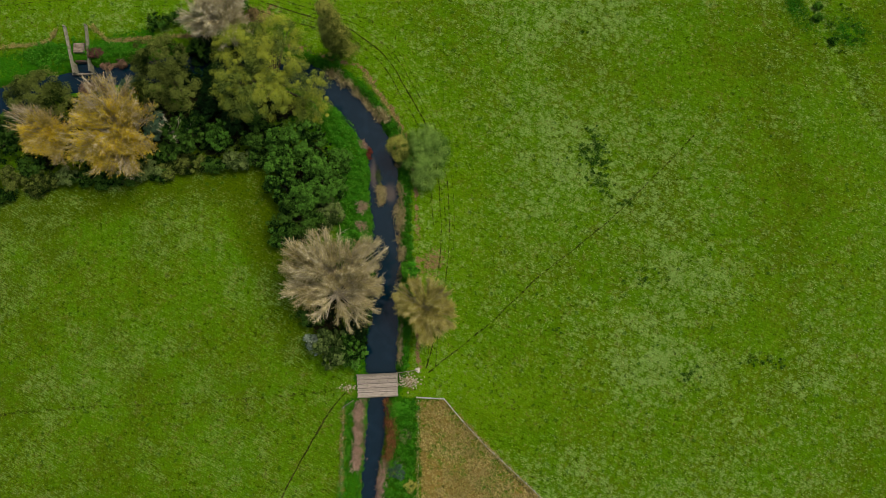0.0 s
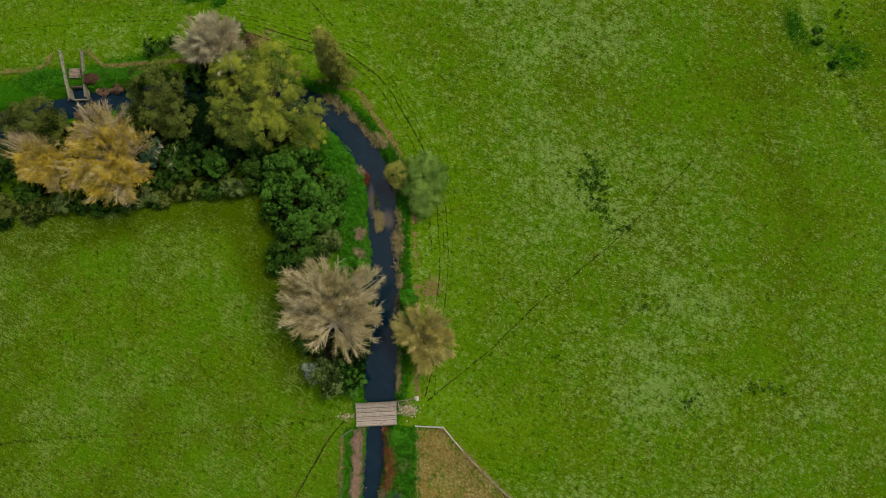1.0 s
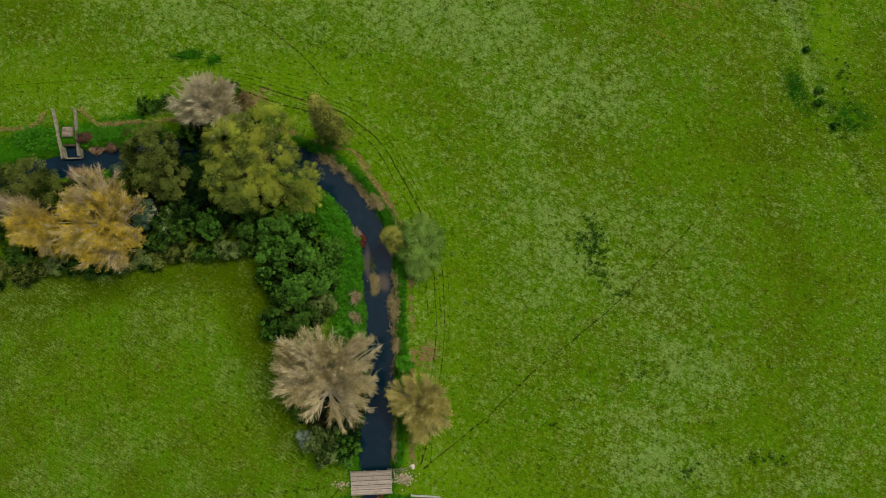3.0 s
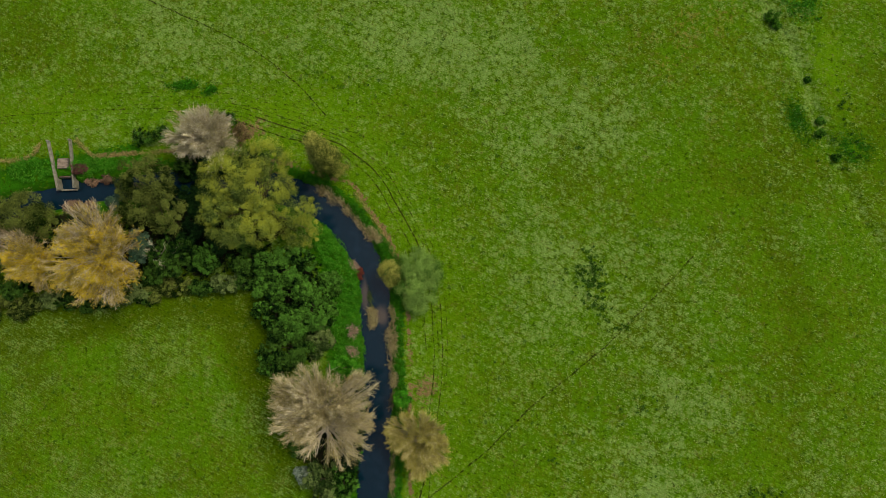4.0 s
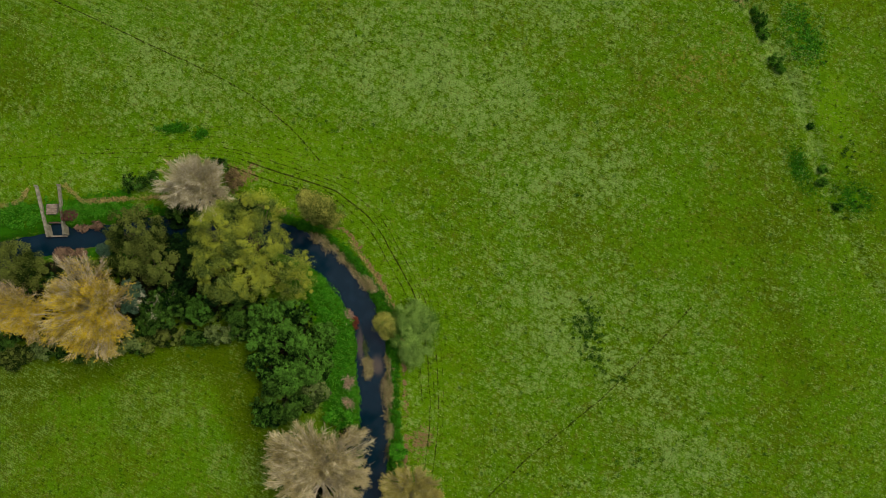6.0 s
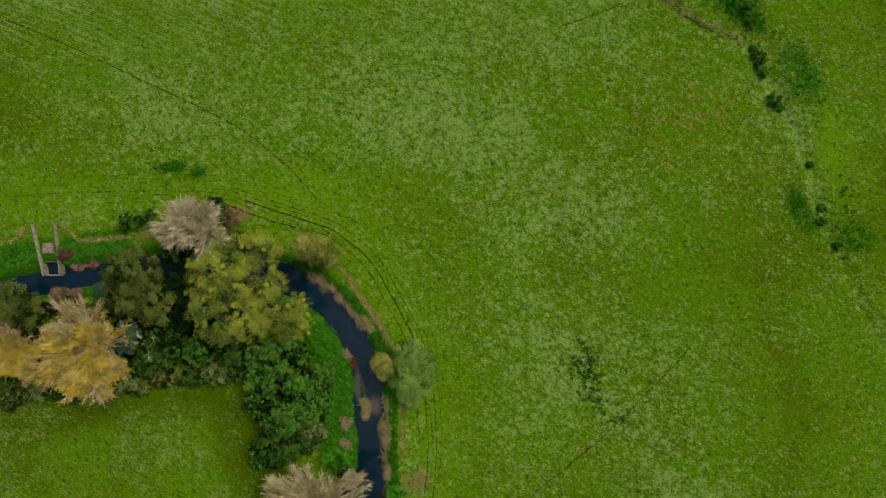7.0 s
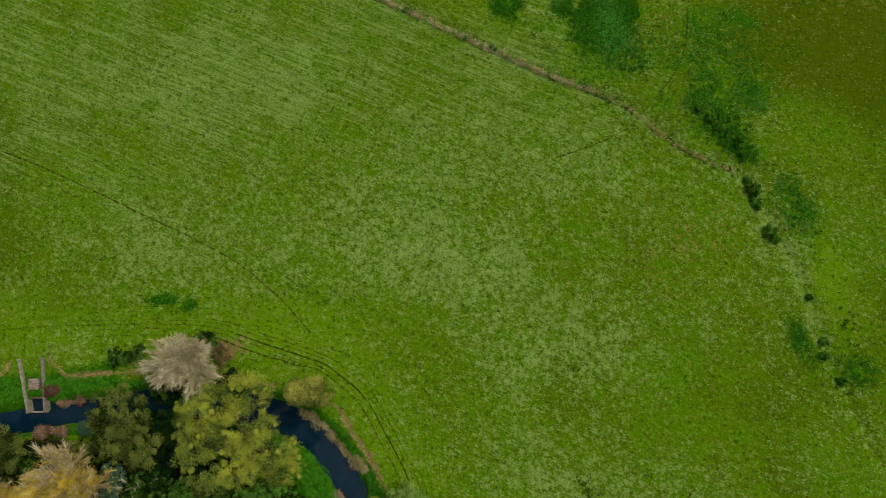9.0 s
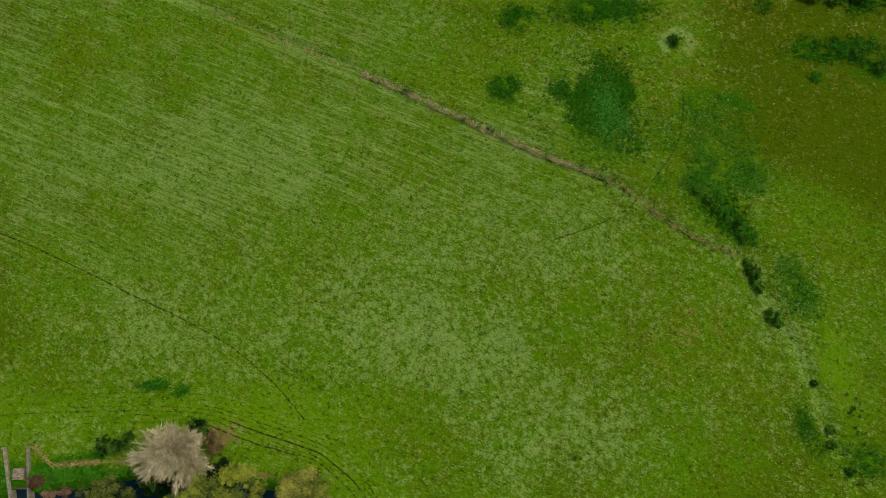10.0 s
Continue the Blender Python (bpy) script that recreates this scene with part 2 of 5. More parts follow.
# the near-black first colours put shade inside the crowns into the leaves
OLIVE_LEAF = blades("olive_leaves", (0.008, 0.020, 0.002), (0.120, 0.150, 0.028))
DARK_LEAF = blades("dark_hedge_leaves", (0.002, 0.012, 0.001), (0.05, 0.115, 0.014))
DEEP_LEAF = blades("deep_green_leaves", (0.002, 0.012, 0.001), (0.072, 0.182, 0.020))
BLUE_LEAF = blades("blue_green_leaves", (0.035, 0.080, 0.045), (0.065, 0.120, 0.070))
SILVER_LEAF = blades("silvery_dead_leaves", (0.05, 0.08, 0.05), (0.26, 0.32, 0.24))
GORSE_LEAF = blades("dark_gorse_leaves", (0.010, 0.048, 0.002), (0.058, 0.165, 0.010))
SAGE_LEAF = blades("sage_green_leaves", (0.016, 0.038, 0.006), (0.130, 0.180, 0.050))
SOFT_LEAF = blades("soft_green_willow_leaves", (0.040, 0.105, 0.010), (0.200, 0.330, 0.062))
YELLOWOLIVE_LEAF = blades("yellow_olive_leaves", (0.05, 0.075, 0.01), (0.3, 0.31, 0.06))
TWIG_TAN = blades("tan_twigs", (0.20, 0.165, 0.070), (0.86, 0.77, 0.53))
TWIG_GOLD = blades("brownish_twigs", (0.15, 0.115, 0.05), (0.74, 0.64, 0.45))
TWIG_OLIVE = blades("olive_twigs", (0.25, 0.22, 0.07), (0.72, 0.64, 0.3))
TWIG_GREY = blades("grey_twigs", (0.27, 0.235, 0.13), (0.82, 0.76, 0.58))
BARK = bark("bark", (0.045, 0.034, 0.022), (0.11, 0.085, 0.060))
BARK_PALE = bark("pale_bark", (0.28, 0.24, 0.17), (0.52, 0.47, 0.37))
DECK = timber("weathered_deck_timber", (0.29, 0.24, 0.195), (0.43, 0.37, 0.315))
DARKWOOD = timber("dark_wet_timber", (0.075, 0.065, 0.055), (0.15, 0.12, 0.10))
FENCEWOOD = timber("silvered_fence_timber", (0.38, 0.37, 0.33), (0.58, 0.57, 0.53), (1, 1, 1))
STAKE = timber("pale_fence_stakes", (0.28, 0.27, 0.23), (0.46, 0.44, 0.39), (3, 3, 0.3))
POSTWOOD = timber("grey_post_timber", (0.16, 0.14, 0.10), (0.28, 0.25, 0.20), (3, 3, 0.3))
CONCRETE = rough_stone("lichened_concrete", (0.13, 0.125, 0.085), (0.24, 0.225, 0.175), (0.09, 0.11, 0.045))
BRICK = rough_stone("dark_old_brick", (0.075, 0.045, 0.034), (0.13, 0.085, 0.062), (0.06, 0.055, 0.03))
BRICK_PALE = rough_stone("pale_weathered_brick", (0.20, 0.155, 0.115), (0.34, 0.27, 0.21), (0.14, 0.12, 0.07))
STONE = rough_stone("pale_rubble", (0.22, 0.185, 0.13), (0.42, 0.36, 0.27), (0.15, 0.14, 0.08))
BOULDER = rough_stone("pale_boulder", (0.40, 0.36, 0.28), (0.58, 0.53, 0.44), (0.26, 0.25, 0.17))
MORTAR = rough_stone("dark_mortar", (0.09, 0.08, 0.07), (0.15, 0.13, 0.11), (0.08, 0.09, 0.05))
WATER = water()


def worn_track():
    s = Shade("worn_track")
    col = s.mix(s.noise(2.5, 4), (0.028, 0.048, 0.003), (0.085, 0.082, 0.014))
    out = s.tree.nodes["Material Output"]
    clear = s.tree.nodes.new("ShaderNodeBsdfTransparent")
    mixer = s.tree.nodes.new("ShaderNodeMixShader")
    wear = s.math("ADD", s.attr("worn"), s.math("MULTIPLY", s.math("SUBTRACT", s.noise(1.3, 5, 0.7), 0.5), 1.5))
    s.tree.links.new(s.math("MULTIPLY", s.ramp(wear, 0.30, 0.75), 0.85), mixer.inputs[0])
    s.tree.links.new(clear.outputs[0], mixer.inputs[1])
    s.tree.links.new(s.bsdf.outputs[0], mixer.inputs[2])
    s.tree.links.new(mixer.outputs[0], out.inputs["Surface"])
    return s.done(col, 0.95, 0.1)


TRACK = worn_track()

# ---- the lie of the land ----
WATER_Z = -1.1
# the stream's middle line and width, from below the bridge up to the far west
STREAM = [(-22, -140, 3.0), (-20.5, -90, 2.8), (-19.2, -60, 2.8), (-18.3, -42, 2.8), (-17.6, -32, 2.6), (-17.0, -25, 2.6), (-16.6, -20.5, 2.6), (-15.8, -14.5, 2.9), (-15.4, -8.5, 3.2), (-14.6, -3, 4.9),
          (-14.6, 2, 5.2), (-13.8, 8, 4.2), (-13.5, 14.5, 4.3), (-13.6, 20, 4.4), (-13.8, 25, 4.7), (-14.1, 30, 5.1), (-14.1, 34, 4.8),
          (-15.0, 38.2, 4.0), (-16.9, 42, 4.5), (-19.7, 46, 4.7), (-23.0, 49.6, 4.7), (-28, 52.3, 4.8), (-36, 54.6, 5.0), (-46, 55.0, 5.0),
          (-56, 54.8, 4.2), (-64, 54.2, 3.2), (-70, 53.6, 3.2), (-77, 52.3, 3.4), (-84, 50.6, 4.0), (-105, 47, 4.8), (-160, 40, 5)]
DITCH = [(-120, 186), (-70, 161), (-47.3, 150.4), (-33, 143.4), (-13.5, 133.9), (0, 126.8), (11.8, 120.4), (21.4, 115.5), (29.8, 111.8), (37.4, 107.6), (45.7, 100.2), (55.5, 95.1), (60, 88), (66, 72), (69, 60), (77, 40), (95, 10)]
BANK_PATH = [(-66.5, 60.8), (-58, 61.0), (-50, 61.2), (-40, 60.4), (-33, 58.8), (-28.5, 57.6), (-22, 55.2), (-18.1, 53.9), (-15.1, 49.4), (-12.8, 46.0), (-10.2, 41), (-8.4, 35), (-8.1, 30.7), (-7.7, 20.2), (-8.0, 10), (-8.1, 2.8), (-7.7, -2.2)]
BEND_TRACK = [(-110, 67), (-77.6, 69.2), (-63, 69.5), (-52, 69.5), (-41.6, 68.8), (-36.6, 67.4), (-28.3, 64.4), (-21.1, 61.9), (-17.1, 59.1), (-13, 55.2), (-8, 46.4), (-5.4, 40.4), (-3.9, 32.8), (-3.5, 23.2), (-3.8, 17), (-5.5, 6), (-6.3, -2)]


def smooth_line(points, gap=0.5):
    """Catmull-Rom through the points, with any further columns, at about that gap."""
    p = np.asarray(points, float)
    p = np.vstack([2 * p[0] - p[1], p, 2 * p[-1] - p[-2]])
    out = []
    for k in range(1, len(p) - 2):
        n = max(2, int(np.hypot(*(p[k + 1] - p[k])[:2]) / gap))
        t = np.linspace(0, 1, n, endpoint=False)[:, None]
        out.append(0.5 * (2 * p[k] + (p[k + 1] - p[k - 1]) * t + (2 * p[k - 1] - 5 * p[k] + 4 * p[k + 1] - p[k + 2]) * t ** 2 + (3 * p[k] - p[k - 1] - 3 * p[k + 1] + p[k + 2]) * t ** 3))
    return np.vstack(out + [p[-2:-1]])


def near(line, x, y, extra=None):
    """Distance to a line, and its extra column there."""
    x, y = np.asarray(x, float), np.asarray(y, float)
    best, val = np.full(x.shape, 1e9), np.zeros(x.shape)
    inside = (x > line[:, 0].min() - 14) & (x < line[:, 0].max() + 14) & (y > line[:, 1].min() - 14) & (y < line[:, 1].max() + 14)
    xs, ys = x[inside], y[inside]
    b, w = np.full(xs.shape, 1e9), np.zeros(xs.shape)
    for row in line:
        d = (xs - row[0]) ** 2 + (ys - row[1]) ** 2
        hit = d < b
        b[hit] = d[hit]
        if extra is not None:
            w[hit] = row[extra]
    best[inside], val[inside] = np.sqrt(b), w
    return best, val


HEDGE_L = smooth_line([(-110, 27), (-86, 29.2), (-70, 31.5), (-51, 33.3), (-38, 33.0), (-35, 24), (-32, 15), (-28, 3)], 1.0)
STREAM_L, DITCH_L, BANK_L, BEND_L = smooth_line(STREAM, 0.8), smooth_line(DITCH, 1.0), smooth_line(BANK_PATH, 0.8), smooth_line(BEND_TRACK, 0.8)


def in_sluice(x, y):
    """Between the wing walls of the sluice, from the headwall down to the stream."""
    x, y = np.asarray(x, float), np.asarray(y, float)
    left, right = -73.3 - 0.26 * (y - 54.2), -70.3 - 0.13 * (y - 54.6)
    return (y > 52.5) & (y < 57.0) & (x > left - 0.1) & (x < right + 0.1)


def height(x, y):
    x, y = np.asarray(x, float), np.asarray(y, float)
    z = 0.30 * (vnoise(x, y, 14, 2) - 0.5) + 0.16 * (vnoise(x, y, 4, 3) - 0.5) + 0.06 * (vnoise(x, y, 1.3, 5) - 0.5)
    calm = np.exp(-(((x + 15) / 9) ** 2 + ((y + 5.3) / 5) ** 2))
    z = z * (1 - calm)
    d, w = near(STREAM_L, x, y, 2)
    wob = 0.5 * (vnoise(x, y, 2.5, 6) - 0.5) + 0.3 * (vnoise(x, y, 0.9, 1) - 0.5)
    edge = d - w / 2 + wob
    deep = 1 - step(-0.6, 1.5, edge)
    z = z - deep * 2.0
    dd, _ = near(DITCH_L, x, y)
    z = z - 0.45 * np.exp(-(dd / 1.1) ** 2) + 0.12 * np.exp(-((dd - 2.2) / 1.0) ** 2)
    z = np.where(in_sluice(x, y), -2.0, z)
    return z


GX = np.concatenate([-np.geomspace(2500, 97, 24), np.arange(-95, 95.1, 0.6), np.geomspace(97, 2500, 24)])
GY = np.concatenate([-np.geomspace(2500, 44, 24), np.arange(-42, 176.1, 0.6), np.geomspace(178, 2500, 24)])


def blobs(x, y, spots):
    out = np.zeros(np.shape(x))
    for cx, cy, rx, ry in spots:
        d = np.hypot((x - cx) / rx, (y - cy) / ry) + 1.6 * (fnoise(x, y, 5, 4) - 0.5)
        out = np.maximum(out, 1 - step(0.2, 1.2, d))
    return out


LUSH_SPOTS = [(33.5, 124, 9, 11), (14.9, 129.7, 4, 3.4), (34, 147, 13, 5), (55, 108, 6, 7), (17.9, 145, 5, 4), (64.5, 91, 4, 7), (80, 136, 12, 4), (87, 131, 6, 3.5), (44, 118, 7, 5),
              (53, 103, 7, 5), (63.6, 65.7, 2.5, 5), (73, 58.5, 5, 3), (-50.1, 73.9, 3, 1.3), (-45.3, 72.9, 1.7, 1.2), (54, 124, 7, 5), (60, 111, 5, 6), (52, 111, 5, 5), (61, 125, 4, 4), (75.3, 129.9, 1.6, 1.6), (66, 88, 5, 5), (43, 108, 4, 3)]

# grassless ground under dense bushes: its near-black litter has the shade painted in
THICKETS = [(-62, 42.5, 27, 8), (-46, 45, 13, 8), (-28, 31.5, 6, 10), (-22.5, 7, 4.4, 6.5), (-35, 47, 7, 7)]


# where the sward is longer and paler (or shorter and darker): middle, half widths, how much
SWARD_PATCHES = [(33, 59, 10, 6, 0.30), (20, 39, 9, 11, 0.34), (42, 13, 11, 5, 0.24), (33, -3, 10, 5, 0.42), (57, -6, 9, 5, 0.25), (14, 48, 7, 7, 0.20), (30, 22, 9, 6, 0.18), (-4, 82, 22, 9, 0.30), (16, 64, 14, 6, 0.26),
                 (-49, 86, 16, 9, 0.22), (-36, 100, 24, 13, 0.24), (-57, 123, 26, 18, 0.22), (-15, 118, 28, 14, 0.24), (8, 80, 14, 8, 0.24), (28, 96, 22, 8, 0.20), (40, 86, 14, 7, 0.12), (22, -20, 12, 4, 0.15),
                 (1, 62, 10, 6, -0.32), (47, 54, 14, 8, -0.28), (55, 31, 12, 14, -0.28), (50, 3, 13, 4, -0.22), (4, 7, 8, 9, -0.18), (17, -14, 12, 5, -0.15), (-72, 87, 12, 10, -0.20), (-21, 72, 14, 4, -0.20), (30, 47, 12, 5, -0.15), (5, -9, 12, 7, -0.30)]


def dry_field(x, y):
    return ((y < -7.9) & (x > -7.6) & (x < -3.7 + (-7.7 - y) * 0.977)).astype(float)


def zones(x, y):
    """How far the sward is pale and long, dry, lush or bare at each place."""
    bend = near(BEND_L, x, y)[0]
    river, w = near(STREAM_L, x, y, 2)
    ditch = near(DITCH_L, x, y)[0]
    open_field = np.maximum(step(-6, 3, x), step(66, 74, y))
    pale = open_field * (0.26 + 0.34 * step(0.34, 0.66, fnoise(x, y, 16, 1)))
    for cx, cy, rx, ry, more in SWARD_PATCHES:
        pale = pale + more * np.exp(-(((x - cx) / rx) ** 2 + ((y - cy) / ry) ** 2))
    pale = pale * (1 - 0.6 * np.exp(-(bend / 6) ** 2)) * (1 - 0.4 * step(60, 80, x))
    pale = pale * open_field + (1 - open_field) * (0.32 + 0.24 * step(0.36, 0.66, fnoise(x, y, 9, 4)))
    pale = pale + 1.9 * np.exp(-(((np.hypot(x - 49.5, y - 138.5)) - 2.6) / 1.1) ** 2) * step(0.2, 0.6, vnoise(x, y, 2.5, 3) + 0.2 * (x > 49)) + 0.35 * np.exp(-(ditch / 1.8) ** 2)
    far = step(0, 14, x * 0.46 + y * 0.88 - 120)
    dry = dry_field(x, y) * (0.50 + 0.60 * step(0.3, 0.6, fnoise(x, y, 7, 5))) + 0.22 * far * step(0.4, 0.7, fnoise(x, y, 18, 3)) + 0.30 * np.exp(-(((x - 47) / 12) ** 2 + ((y - 78) / 12) ** 2)) * step(0.4, 0.7, fnoise(x, y, 6, 2))
    pale = pale * (1 - 0.75 * far * step(40, 66, x))
    pasture = (1 - step(-24, -16, x)) * (1 - step(30, 44, y))
    # the hedge term darkens turf beside it: dark grass plus painted hedge shade
    rough = 0.10 * (1 - open_field) + pasture * (0.10 + 0.30 * step(0.42, 0.65, fnoise(x, y, 9, 6))) + np.maximum(0.25 * far + 0.95 * far * step(50, 68, x), 0.9 * step(72, 96, x)) + 0.3 * (1 - step(-95, -60, x)) + 0.75 * (1 - step(2, 9, np.abs(near(HEDGE_L, x, y)[0])))
    rough = rough + 0.30 * np.exp(-(((x - 54) / 16) ** 2 + ((y - 34) / 20) ** 2)) + 0.25 * np.exp(-(((x - 5) / 14) ** 2 + ((y - 62) / 7) ** 2))
    rough = rough + 0.40 * open_field * step(0.50, 0.68, fnoise(x, y, 13, 5))
    fresh = 0.55 * np.exp(-(bend / 9) ** 2) + 0.8 * np.exp(-(((x - 71) / 6) ** 2 + ((y - 73) / 9) ** 2)) + 0.4 * np.exp(-(((x - 6) / 14) ** 2 + ((y + 8) / 9) ** 2)) + 0.4 * np.exp(-(((x + 21) / 16) ** 2 + ((y - 72) / 6) ** 2))
    lush = 0.9 * blobs(x, y, LUSH_SPOTS) * (0.35 + 0.8 * fnoise(x, y, 3, 2))
    edge = river - w / 2
    lush = np.maximum(lush, (1 - step(1.6, 3.2, edge)) * (1 - step(60, 75, -x)))
    left_bank = (1 - step(5.5, 8.0, edge)) * ((x < -14) & (y > 20) & (y < 46))
    below = ((x > -21) & (x < -8.2) & (y < -7.5)).astype(float)
    weir = (1 - step(5, 8, edge)) * (x < -58) * (y > 50)
    lush = np.maximum.reduce([lush, left_bank, below * 0.95, weir])
    soil = 1.3 * np.exp(-(near(BANK_L, x, y)[0] / 0.45) ** 2) * step(0.2, 0.5, vnoise(x, y, 3, 4) + 0.15)
    soil = np.maximum(soil, 0.75 * np.exp(-(((x + 38) / 4) ** 2 + ((y - 65) / 2.6) ** 2)))
    soil = np.maximum(soil, 0.8 * np.exp(-(((x + 5.2) / 2.6) ** 2 + ((y - 16.5) / 3) ** 2)))
    soil = np.maximum(soil, 0.8 * np.exp(-(((x + 9.8) / 1.6) ** 2 + ((y + 4.9) / 1.4) ** 2)))
    soil = np.maximum(soil, 0.7 * np.exp(-(((x + 20.3) / 1.6) ** 2 + ((y + 5.9) / 0.8) ** 2)))
    soil = np.maximum(soil, 0.75 * np.exp(-((x + 21.6) / 0.35) ** 2) * (y < -9))
    soil = np.maximum(soil, 0.9 * (1 - step(0.0, 0.6, edge)))
    mown = step(92, 114, y - 0.15 * x) * (1 - far)
    even = np.maximum(mown, 0.9 * pasture)
    return pale, dry, lush, soil, rough, fresh, mown, even


def build_ground():
    xx, yy = np.meshgrid(GX, GY, indexing="ij")
    x, y = xx.ravel(), yy.ravel()
    z = height(x, y)
    far = np.maximum(np.abs(x) - 95, np.maximum(y - 176, -42 - y))
    z = z * (1 - step(0, 60, far)) + 2.0 * step(100, 2000, far)
    n, m = len(GX), len(GY)
    k = (np.arange(n - 1)[:, None] * m + np.arange(m - 1)[None, :]).ravel()
    faces = np.stack([k, k + m, k + m + 1, k + 1], 1)
    pale, dry, lush, soil, rough, fresh, mown, even = zones(x, y)
    shaded_litter = blobs(x, y, THICKETS)
    me = mesh_of("ground", np.stack([x, y, z], 1), faces, MEADOW, {"pale": pale, "dry": dry, "lush": lush, "soil": soil, "rough": rough, "fresh": fresh, "mown": mown, "even": even, "shaded_litter": shaded_litter}, True)
    return tagged(new("ground", me), "green autumn meadow with pale tussocks and worn patches", "meadow", kind="structure")


build_ground()


def build_stream():
    line = smooth_line(STREAM, 0.7)
    line = line[(line[:, 1] > -130)]
    tang = np.gradient(line[:, :2], axis=0)
    tang /= np.linalg.norm(tang, axis=1)[:, None]
    side = np.stack([-tang[:, 1], tang[:, 0]], 1)
    across = np.linspace(-1, 1, 9)
    v = line[:, None, :2] + side[:, None, :] * (across[None, :, None] * (line[:, 2] / 2 + 1.0)[:, None, None])
    v = v.reshape(-1, 2)
    k = (np.arange(len(line) - 1)[:, None] * 9 + np.arange(8)[None, :]).ravel()
    faces = np.stack([k, k + 1, k + 10, k + 9], 1)
    # the silted shallows beside the small island
    shoal = np.exp(-(((v[:, 0] + 12.9) / 1.3) ** 2 + ((v[:, 1] - 29.6) / 2.4) ** 2)) + np.exp(-(((v[:, 0] + 16.1) / 0.7) ** 2 + ((v[:, 1] - 33.5) / 3.5) ** 2))
    shoal = shoal * (0.6 + 0.8 * vnoise(v[:, 0], v[:, 1], 1.6, 2))
    me = mesh_of("stream", np.column_stack([v, np.full(len(v), WATER_Z)]), faces, WATER, {"shoal": shoal}, True)
    tagged(new("stream", me), "dark slow stream between grassy banks", "stream", kind="structure")
    pool = mesh_of("sluice_water", [(-75.2, 53.5, WATER_Z + 0.01), (-70.0, 53.5, WATER_Z + 0.01), (-70.4, 58.2, WATER_Z + 0.01), (-75.0, 58.2, WATER_Z + 0.01)], [(0, 1, 2, 3)], WATER, {"shoal": np.zeros(4)})
    tagged(new("sluice_water", pool), "still dark water inside the sluice", "water", kind="structure")


build_stream()


def track(points, width, worn=0.75, label="narrow trodden sheep track through the grass"):
    """A ribbon of trodden turf that follows the ground."""
    line = smooth_line(points, 0.4)
    line = line + 0.25 * np.stack([vnoise(line[:, 0], line[:, 1], 2.5, 1) - 0.5, vnoise(line[:, 0], line[:, 1], 2.5, 2) - 0.5], 1)
    tang = np.gradient(line, axis=0)
    tang /= np.linalg.norm(tang, axis=1)[:, None] + 1e-9
    side = np.stack([-tang[:, 1], tang[:, 0]], 1)
    w = width * (0.6 + 0.8 * vnoise(line[:, 0], line[:, 1], 1.7, 3))
    v = np.concatenate([line[:, None] + side[:, None] * (s * w[:, None, None]) for s in (-1, -0.35, 0.35, 1)], 1)
    edge = np.tile([0.0, worn, worn, 0.0], len(line))
    v = v.reshape(-1, 2)
    z = height(v[:, 0], v[:, 1]) + 0.035
    k = (np.arange(len(line) - 1)[:, None] * 4 + np.arange(3)[None, :]).ravel()
    me = mesh_of("track", np.column_stack([v, z]), np.stack([k, k + 1, k + 5, k + 4], 1), TRACK, {"worn": edge}, True)
    return tagged(new("track", me), label, "track", kind="structure")


def beside(points, off):
    p = np.asarray(points, float)
    t = np.gradient(p, axis=0)
    t /= np.linalg.norm(t, axis=1)[:, None]
    return p + off * np.stack([-t[:, 1], t[:, 0]], 1)


track(BEND_TRACK[:6], 0.20, 0.48, "faint wheel rut across the meadow")
track(BEND_TRACK[5:13], 0.22, 0.68, "dark wheel rut curving round the stream's bend")
track(BEND_TRACK[12:], 0.16, 0.58, "dark wheel rut beside the stream")
for off, worn, last in ((0.8, 0.46, 15), (2.4, 0.44, 15), (3.2, 0.42, 9), (4.1, 0.42, 8), (5.2, 0.40, 8), (-0.8, 0.46, 9), (-2.0, 0.44, 8)):
    track(beside(BEND_TRACK[2:last], off), 0.15, worn, "faint wheel rut curving round the stream's bend")
track(beside(BEND_TRACK[4:], 1.5), 0.15, 0.54, "faint wheel rut curving round the stream's bend")
track(beside(BEND_TRACK[6:14], -1.4), 0.22, 0.5, "faint wheel rut curving round the stream's bend")
track([(-42, 67.5), (-34, 64.4), (-28, 62.4), (-24, 61.2)], 0.2, 0.6, "faint wheel rut curving round the stream's bend")
track([(-6.2, -3.2), (5.3, 5.6), (14.7, 14.1), (25.3, 22.1), (38.2, 34.0), (43.5, 39.2)], 0.24, 0.56, "straight narrow path trodden across the meadow")
track([(-6.6, -2.5), (-5.6, 0.5), (-4.4, 5)], 0.2, 0.7)
track([(-110, -12), (-83.5, -9.7), (-67, -8.6), (-50.6, -8.1), (-35.3, -7.2), (-22.1, -6.0)], 0.42, 0.42)
track([(-36, -33), (-31.5, -23.4), (-29.1, -18.6), (-26.1, -13.8), (-23.6, -9.5), (-20.9, -6.5)], 0.28, 0.68)
track([(22.5, 98.7), (30, 101.2), (36.6, 104.3), (41.3, 109.2), (46.2, 115.3), (48.3, 120.5), (49.5, 128)], 0.18, 0.6)
track([(-110, 112), (-83.1, 103.2), (-72.1, 98.5), (-56.8, 90.9), (-44, 84.6), (-36.5, 80.1), (-29.2, 74.1), (-22.9, 67.2)], 0.22, 0.58)
track([(-0.3, -11.4), (6, -18.6), (14, -27), (30, -46)], 0.2, 0.6)
